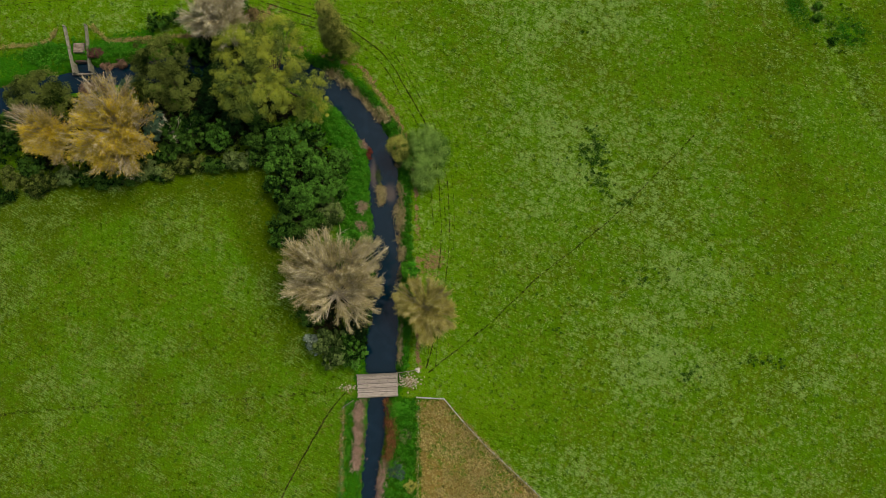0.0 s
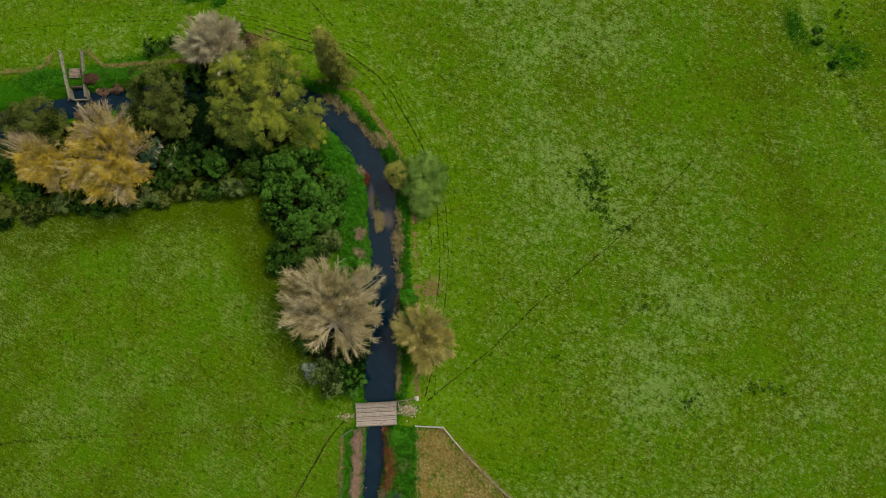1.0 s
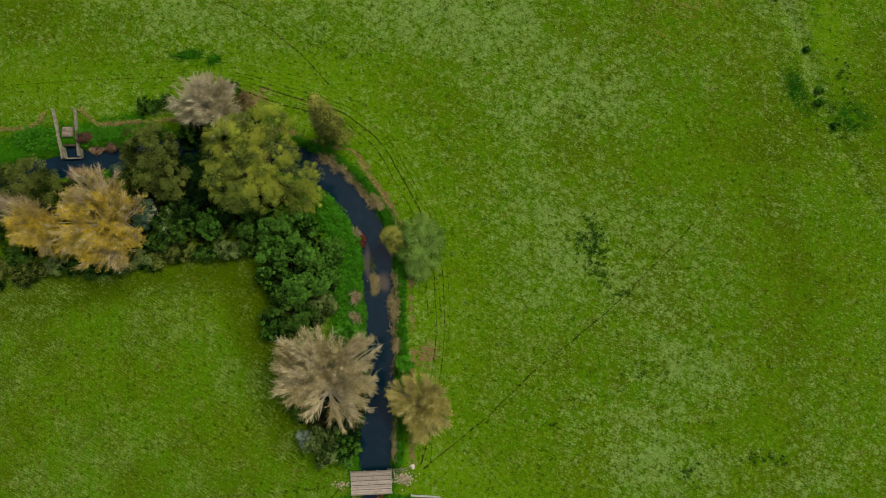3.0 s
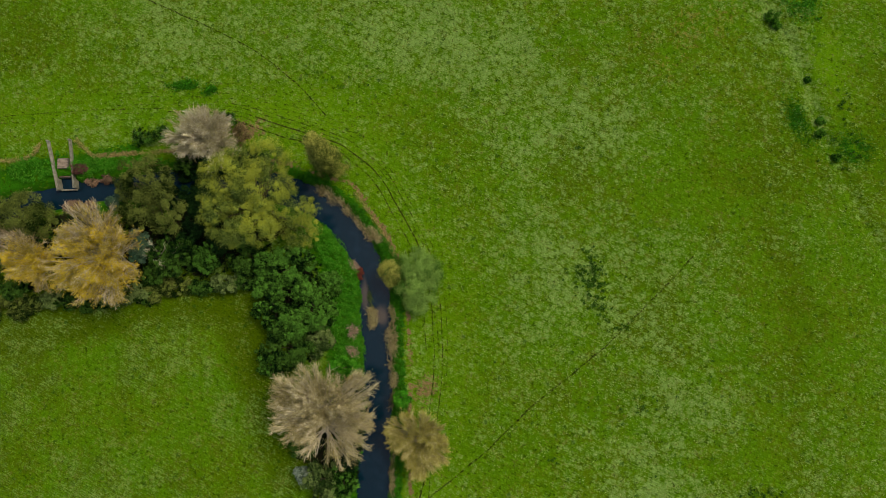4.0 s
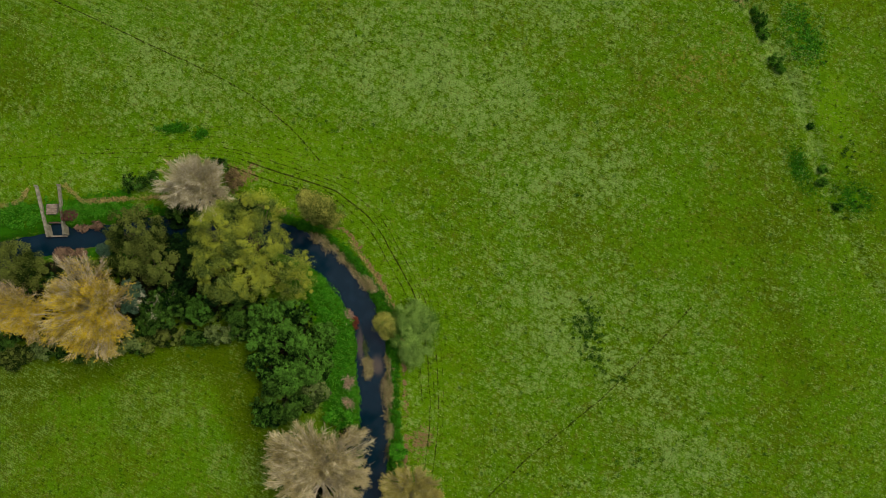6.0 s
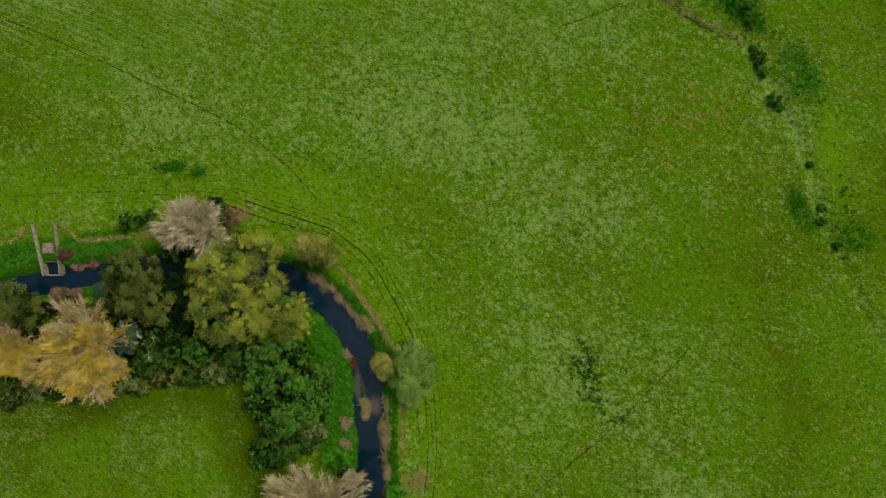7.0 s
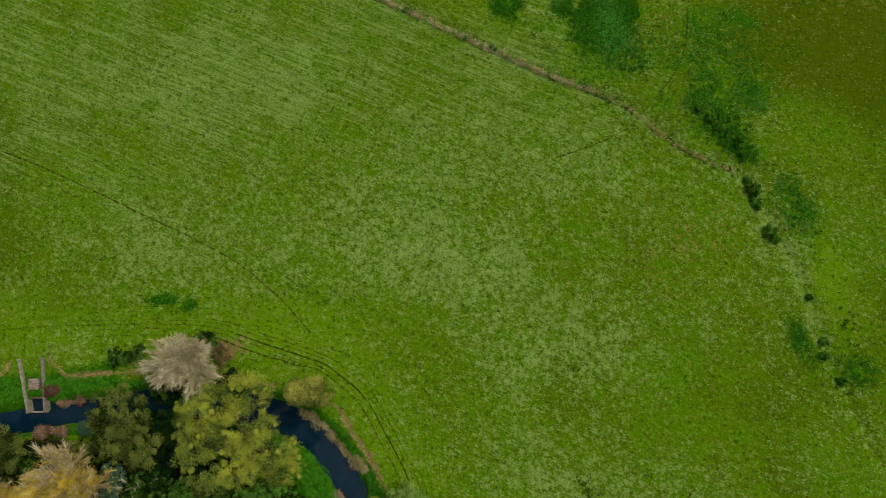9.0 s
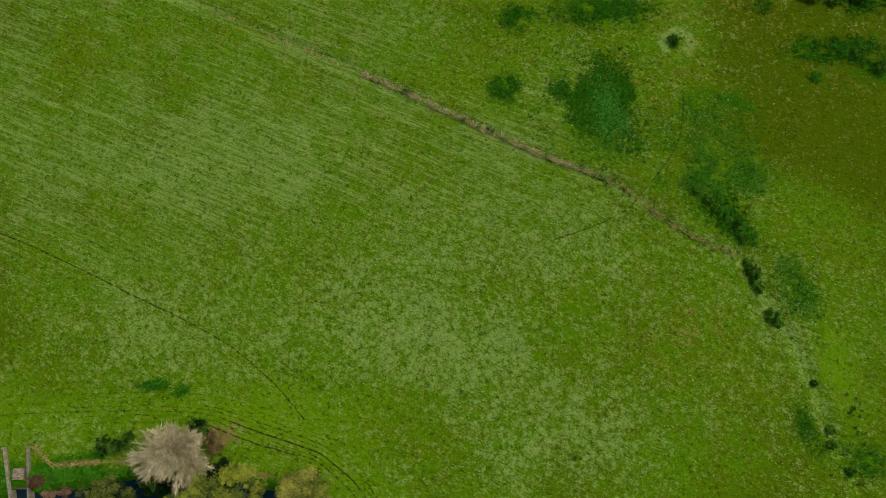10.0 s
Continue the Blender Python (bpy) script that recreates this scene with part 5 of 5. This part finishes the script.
leaf_patch("nettles", disc(-59.0, 59.0, 6.0, 1.5), 14000, 0.7, NETTLE, "bright green nettles on the stream's bank", "nettles", seed=9)
leaf_patch("nettles", disc(-25.6, 55.2, 3.6, 1.2), 7000, 0.5, NETTLE_DARK, "dark green nettles on the stream's bank", "nettles", seed=10)
# low near-black leaf sheets: the shade under the trees, put into colour
leaf_patch("undergrowth", disc(-62, 42, 27, 8.5, 0.2), 60000, 0.5, UNDER_SHADE, "ivy and bramble coloured near-black for shade under the trees", "undergrowth", (0.18, 0.36), seed=11)
leaf_patch("undergrowth", disc(-42, 45, 10, 8, 0.2), 22000, 0.5, UNDER_SHADE, "ivy and bramble coloured near-black for shade under the trees", "undergrowth", (0.18, 0.36), seed=12)
leaf_patch("undergrowth", disc(-27.5, 31, 6, 11, 0.2), 24000, 0.5, UNDER_SHADE, "ivy and bramble coloured near-black for shade under the thicket", "undergrowth", (0.18, 0.36), seed=13)
leaf_patch("undergrowth", disc(-22.5, 6, 4.6, 7.5, 0.2), 14000, 0.4, UNDER_SHADE, "ivy and bramble coloured near-black for shade under the willow", "undergrowth", (0.16, 0.32), seed=14)
for k, (x, y, rx, ry) in enumerate([(14.9, 129.7, 2.8, 2.4), (35, 146, 9, 3.0), (17.9, 145, 3.4, 2.6), (81, 136, 8.0, 2.6), (-50.1, 73.9, 2.4, 1.0), (-45.3, 72.9, 1.3, 0.9), (87.5, 147, 4, 3), (75.3, 129.9, 1.0, 1.0)]):
    leaf_patch("nettle_patch", drift(x, y, rx, ry), int(800 * rx * ry / 1.6) + 500, 0.45, NETTLE_DARK, "dark green patch of nettles in the rough grass", "nettles", (0.14, 0.32), seed=20 + k, per=9)
leaf_patch("nettle_patch", drift(34.6, 124.5, 2.8, 6.6, 8, 0.36), 9000, 0.3, NETTLE_COOL, "bright bluish-green bed of nettles in rough grass", "nettles", (0.16, 0.34), seed=50, per=9)
for k, (x, y, rx, ry) in enumerate([(30.2, 127.6, 4.2, 3.2), (37.4, 129.6, 2.6, 5.0), (37.2, 118.6, 2.6, 3.6), (29.6, 121.5, 3.6, 3.0), (33.5, 133.0, 3.5, 2.2)]):
    leaf_patch("nettle_patch", drift(x, y, rx, ry, 20 * k, 0.44), int(260 * rx * ry), 0.3, NETTLE_DARK, "dark green fringe of a nettle bed", "nettles", (0.14, 0.30), seed=60 + k, per=9)
leaf_patch("nettle_patch", drift(33.0, 125, 10, 11), 13000, 0.35, NETTLE_DARK, "scattered green nettles in the rough grass", "nettles", (0.14, 0.30), seed=51, per=7)
leaf_patch("nettle_patch", drift(38.6, 128.0, 2.4, 7.0), 3600, 0.4, NETTLE_DARK, "dark green band of nettles in the rough grass", "nettles", (0.14, 0.32), seed=52, per=7)
leaf_patch("nettle_patch", drift(27.4, 129.0, 4.0, 2.0), 4500, 0.4, NETTLE_DARK, "dark green patch of nettles in the rough grass", "nettles", (0.14, 0.30), seed=53, per=7)
leaf_patch("nettle_patch", along([(49.5, 107.6), (52.4, 105.0), (55.6, 101.6)], 1.5), 9000, 0.6, NETTLE_DARK, "dark green band of nettles beside the ditch", "nettles", (0.14, 0.32), seed=44)
leaf_patch("nettle_patch", drift(52.0, 110.0, 4.6, 5.6), 7500, 0.4, NETTLE, "scattered green nettles in the rough grass", "nettles", (0.14, 0.30), seed=45, per=7)
leaf_patch("nettle_patch", drift(60.0, 110.5, 4.0, 5.0), 4800, 0.35, NETTLE, "scattered green nettles in the rough grass", "nettles", (0.12, 0.28), seed=54, per=7)
leaf_patch("nettle_patch", drift(55.0, 118.5, 8.0, 7.0), 9000, 0.3, NETTLE, "scattered green nettles in the rough grass", "nettles", (0.12, 0.26), seed=55, per=7)
leaf_patch("nettle_patch", drift(56.0, 101.0, 5.0, 2.2, -45, 0.40), 6000, 0.6, NETTLE_DARK, "dark green band of nettles beside the ditch", "nettles", (0.14, 0.30), seed=56, per=7)
leaf_patch("nettle_patch", drift(65.5, 88.6, 3.2, 5.4, 20), 5000, 0.4, NETTLE, "green nettles beside the ditch", "nettles", (0.14, 0.30), seed=46, per=7)
leaf_patch("nettle_patch", drift(64.2, 63.6, 1.9, 5.0, 25, 0.3), 3000, 0.2, NETTLE_DARK, "soft low dark green nettles beside the ditch", "nettles", (0.12, 0.24), seed=47, per=4)
leaf_patch("nettle_patch", drift(73.5, 58.6, 4.2, 3.0, -15, 0.36), 2600, 0.2, NETTLE_DARK, "soft low dark green nettles beside the ditch", "nettles", (0.12, 0.24), seed=48, per=4)


leaf_patch("ditch_weeds", along(DITCH[4:12], 0.45), 5200, 0.4, WEED, "dark weeds in the shallow ditch", "weeds", (0.12, 0.26), seed=41)
leaf_patch("nettle_patch", along([(66, 147), (74, 141), (81, 136), (88, 131), (98, 126)], 1.0), 9000, 0.9, NETTLE_DARK, "dark green patch of nettles in the rough grass", "nettles", (0.14, 0.30), seed=43)
leaf_patch("rough_weeds", disc(52, 122, 22, 22, 1.0), 16000, 0.25, NETTLE_DARK, "scattered dark green weeds in rough grass", "weeds", (0.10, 0.22), seed=42)


def weeds():
    """Dark docks and thistles scattered in the meadow, thickest in one hollow."""
    r = np.random.default_rng(9)
    spots = [(25.8, 33.6, 2.4, 5.6, 95), (24.4, 36.5, 3.4, 2.4, 40), (33.5, 13.2, 3.4, 1.8, 14), (38.9, -4.2, 2.8, 1.0, 16), (52.9, -2.0, 4.0, 1.3, 20), (30.5, 26.5, 2.2, 1.6, 9), (16.9, 3.9, 0.8, 0.8, 4), (24.2, 60.0, 0.7, 0.7, 4), (-10, 78, 26, 8, 9), (20, 70, 40, 40, 26), (35, 10, 30, 24, 24), (-22, 74, 3, 2, 6), (72.5, 66, 1.6, 3.0, 14), (72, 57.5, 5, 4, 16), (57, 106, 4, 6, 14), (66, 88, 4, 6, 12)]
    c = np.vstack([r.normal(0, 0.55, (n, 2)) * [rx, ry] + [x, y] for x, y, rx, ry, n in spots])
    c = c[(c[:, 0] > -3) | (c[:, 1] > 70)]
    rad = r.uniform(0.15, 0.62, len(c)) * r.uniform(0.4, 1.0, len(c))
    per = 38
    a, d = r.uniform(0, 2 * np.pi, (len(c), per)), np.sqrt(r.random((len(c), per))) * rad[:, None]
    x, y = c[:, :1] + d * np.cos(a), c[:, 1:] + d * np.sin(a)
    x, y = x.ravel(), y.ravel()
    z = height(x, y) + r.random(len(x)) * 0.35
    v, f = leaf_quads(np.column_stack([x, y, z]), r.normal(0, 0.7, (len(x), 3)) + [0, 0, 1], r.uniform(0.12, 0.3, len(x)), r, 0.45)
    me = mesh_of("docks", v, f, WEED, {"tint": np.repeat(r.random(len(x)), 4)})
    tagged(new("docks", me), "dark docks and thistles scattered in the meadow", "weeds", kind="stuff")


weeds()


def tufts(name, draw, count, blade, tall, wide, mat, label, tone=None, seed=1, flat=0.9, laid=0.0):
    """Grass tufts of a few broad bent blades each."""
    r = np.random.default_rng(seed)
    xy = draw(r, count)
    n = len(xy)
    base = np.column_stack([xy, height(xy[:, 0], xy[:, 1]) - 0.02])
    big = r.uniform(0.6, 1.3, n)
    a = r.uniform(0, 2 * np.pi, (n, blade))
    # most blades lie over the same way
    a = np.where(r.random((n, blade)) < laid, r.normal(-0.5, 0.45, (n, blade)), a)
    way = np.stack([np.cos(a), np.sin(a), np.zeros_like(a)], -1)
    side = np.stack([-np.sin(a), np.cos(a), np.zeros_like(a)], -1)
    h = tall * big[:, None] * r.uniform(0.5, 1.2, (n, blade))
    foot = base[:, None] + way * 0.04
    tip = base[:, None] + way * (h * flat * r.uniform(0.5, 1.4, (n, blade)))[..., None] + np.array([0, 0, 1.0]) * h[..., None]
    w = (wide * big[:, None] * np.ones((1, blade)))[..., None] * 0.5
    v = np.stack([foot - side * w, foot + side * w, tip], 2).reshape(-1, 3)
    f = np.arange(len(v)).reshape(-1, 3)
    k = (tone(xy[:, 0], xy[:, 1]) if tone else r.random(n)) + r.normal(0, 0.10, n)
    me = mesh_of(name, v, f, mat, {"tint": np.repeat(k, 3 * blade)})
    return tagged(new(name, me), label, "grass", kind="stuff")


def in_meadow(r, n):
    """Long-grass tufts: dense where the sward is pale."""
    x, y = r.uniform(-92, 92, n), r.uniform(-40, 172, n)
    pale, dry, lush, soil, rough, fresh, mown, even = zones(x, y)
    p = np.clip(1.25 * pale, 0, 1.0) * step(0.36, 0.62, fnoise(x, y, 1.5, 6)) * ((x > -4) | (y > 70))
    return np.column_stack([x, y])[(r.random(n) < p * 0.9) & (soil < 0.4) & (dry < 0.6)]


def in_pasture(r, n):
    x, y = r.uniform(-92, 92, n), r.uniform(-40, 172, n)
    pale, dry, lush, soil, rough, fresh, mown, even = zones(x, y)
    d, w = near(STREAM_L, x, y, 2)
    return np.column_stack([x, y])[(soil < 0.4) & (lush < 0.5) & (dry < 0.6) & (d > w / 2 + 1.5) & (rough < 0.35 + 0.8 * r.random(n))]


def in_dry(r, n):
    x, y = r.uniform(-8, 40, n), r.uniform(-45, -8, n)
    return np.column_stack([x, y])[(dry_field(x, y) > 0.5) & (fnoise(x, y, 4, 5) + r.normal(0, 0.12, n) > 0.40)]


tufts("tussock_grass", in_meadow, 330000, 4, 0.17, 0.10, TUSSOCK, "pale tussocks of long grass", lambda x, y: 1.3 * fnoise(x, y, 1.5, 6) - 0.15, seed=1, flat=1.9, laid=0.6)
tufts("short_grass", in_pasture, 120000, 3, 0.11, 0.12, SWARD, "short grazed green grass", lambda x, y: 1.4 * fnoise(x, y, 2.2, 1) - 0.2, seed=2, flat=1.5, laid=0.3)
tufts("dry_grass", in_dry, 52000, 5, 0.42, 0.06, DRYGRASS, "tall dry brown grass behind a fence", lambda x, y: fnoise(x, y, 3, 4), seed=3)

# ---- built things ----
def footbridge():
    """Timber farm bridge: planks along its length on cross beams, kerbs, a handrail on the upstream side."""
    root = thing("footbridge", (-15.2, -5.35, 0.0), "weathered timber farm bridge across the stream", "bridge")
    root.rotation_euler = (0, 0, radians(2.0))
    long, wide, top = 7.2, 3.7, 0.30
    n = 15
    w = wide / n
    meshes = [box_mesh("plank", long - 0.08 * k, w - (0.025 if k != 1 else 0.012), 0.075, DECK, 0.008, 0.006, k) for k in range(3)]
    for k in range(n):
        ob = part("plank", meshes[k % 3], root)
        ob.location = (random.uniform(-0.05, 0.05), -wide / 2 + w * (k + 0.5), top + random.uniform(-0.008, 0.012))
        ob.rotation_euler = (random.uniform(-0.02, 0.02), 0, random.uniform(-0.002, 0.002))
    strip = box_mesh("batten", long - 0.3, 0.11, 0.035, DARKWOOD, 0.006, 0.004, 4)
    for k in (3, 6, 9, 12):
        part("batten", strip, root, "dark wet batten").location = (0, -wide / 2 + w * k, top + 0.058)
    beam = box_mesh("beam", 0.28, wide + 0.3, 0.26, DARKWOOD, 0.02)
    for x in (-3.2, -1.1, 1.1, 3.2):
        part("beam", beam, root).location = (x, 0, top - 0.17)
    kerb = box_mesh("kerb", long + 0.1, 0.20, 0.16, POSTWOOD, 0.02, 0.01, 6)
    for y in (-wide / 2 - 0.06, wide / 2 + 0.06):
        part("kerb", kerb, root).location = (0, y, top + 0.10)
    post = box_mesh("post", 0.12, 0.12, 1.15, POSTWOOD, 0.012)
    rail = part("handrail", box_mesh("handrail", 7.3, 0.13, 0.07, POSTWOOD, 0.012, 0.004, 8), root)
    rail.location = (0, wide / 2 + 0.22, top + 0.80)
    for x in (-3.5, -1.2, 1.2, 3.5):
        part("post", post, rail).location = (x, 0, -0.60)
    rail = part("handrail", box_mesh("handrail", 3.7, 0.12, 0.07, POSTWOOD, 0.012, 0.004, 9), root)
    rail.location, rail.rotation_euler = (5.45, wide / 2 + 0.38, top + 0.78), (0, 0, 0.09)
    for x in (-0.2, 1.6):
        part("post", post, rail).location = (x, 0, -0.58)
    for x, side in ((-3.1, -1), (3.1, 1)):
        part("abutment", box_mesh("abutment", 0.8, wide + 0.3, 1.9, CONCRETE, 0.05, 0.03, 3), root, "lichened concrete abutment").location = (x + side * 0.1, 0, top - 1.28)


footbridge()


def stone_mesh(size, seed, mat=None):
    r = random.Random(seed)
    bm = bmesh.new()
    bmesh.ops.create_icosphere(bm, subdivisions=1, radius=size)
    for v in bm.verts:
        v.co *= r.uniform(0.75, 1.2)
        v.co.z *= 0.45
    return bm_mesh("stone", bm, mat or STONE)


STONES = [stone_mesh(0.06 + 0.022 * k, k) for k in range(6)]


def rubble(x, y, rx, ry, count, label, seed):
    r = random.Random(seed)
    root = thing("rubble", (x, y, 0), label, "rubble")
    for k in range(count):
        px, py = r.gauss(0, rx * 0.55), r.gauss(0, ry * 0.55)
        ob = part("stone", r.choice(STONES), root)
        ob.location = (px, py, float(height(x + px, y + py)) + 0.04)
        ob.rotation_euler = (r.uniform(-0.3, 0.3), r.uniform(-0.3, 0.3), r.uniform(0, 6.2))


rubble(-9.6, -4.7, 2.0, 1.1, 170, "pale rubble trodden in at the bridge's end", 1)
rubble(-20.4, -5.7, 1.3, 0.6, 50, "pale rubble trodden in at the bridge's end", 2)
boulder = new("boulder", stone_mesh(0.55, 9, BOULDER))
boulder.location = (-8.0, -2.75, 0.12)
tagged(boulder, "single pale boulder at the handrail's end", "stone")


def fence(name, points, label, gap, rails, posts, rail_mat, thick=0.1, wires=0):
    """Posts along a line with rails or wires between them."""
    p = np.asarray(points, float)
    root = thing(name, (p[0, 0], p[0, 1], 0), label, "fence")
    o = Vector((p[0, 0], p[0, 1], 0))
    stake = box_mesh("post", thick, thick, posts + 0.5, STAKE if wires else rail_mat, 0.012, 0.004, 3)
    for a, b in zip(p[:-1], p[1:]):
        run = np.hypot(*(b - a))
        n = max(1, round(run / gap))
        turn = math.atan2(b[1] - a[1], b[0] - a[0])
        for k in range(n + 1 if (b == p[-1]).all() else n):
            q = a + (b - a) * k / n
            ob = part("post", stake, root)
            ob.location = Vector((q[0], q[1], float(height(*q)) + posts / 2 - 0.25)) - o
            ob.rotation_euler = (random.uniform(-0.04, 0.04), random.uniform(-0.04, 0.04), turn)
        for k in range(n):
            m0, m1 = a + (b - a) * k / n, a + (b - a) * (k + 1) / n
            mid = (m0 + m1) / 2
            z = float(height(*mid))
            for h, wd in rails:
                ob = part("rail", box_mesh("rail", run / n + 0.06, wd, 0.08, rail_mat, 0.01, 0.004, k), root)
                ob.location, ob.rotation_euler = Vector((mid[0], mid[1], z + h + random.uniform(-0.02, 0.02))) - o, (0, 0, turn + random.uniform(-0.008, 0.008))
            for j in range(wires):
                ob = part("wire", box_mesh("wire", run / n, 0.006, 0.006, WIRE, 0), root)
                ob.location, ob.rotation_euler = Vector((mid[0], mid[1], z + 0.35 + 0.3 * j)) - o, (0, 0, turn)
    return root


WIRE = Shade("galvanised_wire")
WIRE.bsdf.inputs["Metallic"].default_value = 0.8
WIRE = WIRE.done((0.16, 0.15, 0.13), 0.6)
fence("rail_fence", [(-8.2, -7.45), (-3.4, -7.75)], "silvered timber rail fence beside the bridge", 2.4, [(1.12, 0.19), (0.75, 0.07), (0.4, 0.07)], 1.1, FENCEWOOD, 0.14)
fence("rail_fence", [(-3.3, -7.85), (-0.2, -11.6)], "silvered timber rail fence beside dry grass", 1.7, [(1.12, 0.075), (0.75, 0.06), (0.4, 0.06)], 1.1, FENCEWOOD, 0.13)
fence("wire_fence", [(-0.1, -11.7), (3.8, -15.9), (13.4, -24.9), (34, -45)], "post and wire fence with a thin top rail beside dry grass", 1.9, [(1.05, 0.07)], 1.1, STAKE, 0.16, 3)
fence("rail_fence", [(-19.5, -7.95), (-21.2, -8.95)], "short grey timber rail fence beside the bridge", 1.9, [(1.05, 0.12), (0.6, 0.09)], 1.05, POSTWOOD, 0.12)
fence("wire_fence", [(-21.2, -9.1), (-21.5, -24.6), (-22.5, -45)], "post and wire fence along the pasture", 2.6, [], 1.0, POSTWOOD, 0.1, 3)
fence("wire_fence", [(-7.9, -8.0), (-8.1, -24.8), (-9, -45)], "post and wire fence above the nettle bank", 2.6, [], 1.0, POSTWOOD, 0.1, 3)


def sluice():
    """Two wing walls from the meadow down to the stream, a brick headwall between them, and a beam across the mouth."""
    root = thing("sluice", (-72.8, 58.0, 0.0), "old sluice with lichened wing walls and a brick headwall", "sluice")
    o = Vector((-72.8, 58.0, 0))
    for (x0, y0), (x1, y1), wide in (((-75.8, 63.7), (-73.3, 54.2), 0.36), ((-71.6, 63.8), (-70.3, 54.5), 0.30)):
        run, turn = math.hypot(x1 - x0, y1 - y0), math.atan2(y1 - y0, x1 - x0)
        wall = part("wing_wall", box_mesh("wing_wall", run, wide, 3.0, CONCRETE, 0.05, 0.03, 5), root)
        wall.location, wall.rotation_euler = Vector(((x0 + x1) / 2, (y0 + y1) / 2, -1.05)) - o, (0, 0, turn)
        part("coping", box_mesh("coping", run + 0.1, wide + 0.07, 0.12, CONCRETE, 0.03, 0.02, 6), wall, "pale weathered coping").location = (0, 0, 1.55)
        part("gate_post", box_mesh("gate_post", 0.3, 0.3, 1.5, POSTWOOD, 0.03, 0.01, 7), wall, "grey timber post").location = (0.1 - run / 2, 0, 1.2)
    core = part("headwall", box_mesh("headwall", 2.1, 1.95, 2.6, MORTAR, 0.02), root, "dark mortar behind the bricks")
    core.location = Vector((-72.75, 59.25, -0.95)) - o
    apron = part("apron", box_mesh("apron", 2.2, 1.7, 2.2, MORTAR, 0.02), root, "dark mortar under the lower bricks")
    apron.location = Vector((-72.55, 57.5, -1.35)) - o
    for mat, x0, y0, rows, top in ((BRICK_PALE, -73.5, 58.4, 8, 0.40), (BRICK, -73.4, 56.8, 6, -0.20)):
        brick = [box_mesh("brick", 0.44, 0.21, 0.14, mat, 0.02, 0.012, k) for k in range(4)]
        for j in range(rows):
            for i in range(4):
                ob = part("brick", brick[(i * 3 + j) % 4], root)
                ob.location = Vector((x0 + 0.47 * i + (0.16 if j % 2 else 0.0), y0 + 0.235 * j, top + random.uniform(-0.02, 0.02))) - o
                ob.rotation_euler = (0, 0, random.uniform(-0.05, 0.05))
    part("beam", box_mesh("beam", 4.0, 0.24, 0.3, POSTWOOD, 0.03, 0.02, 8), root, "grey timber beam across the mouth").location = Vector((-72.2, 54.3, -0.55)) - o


sluice()
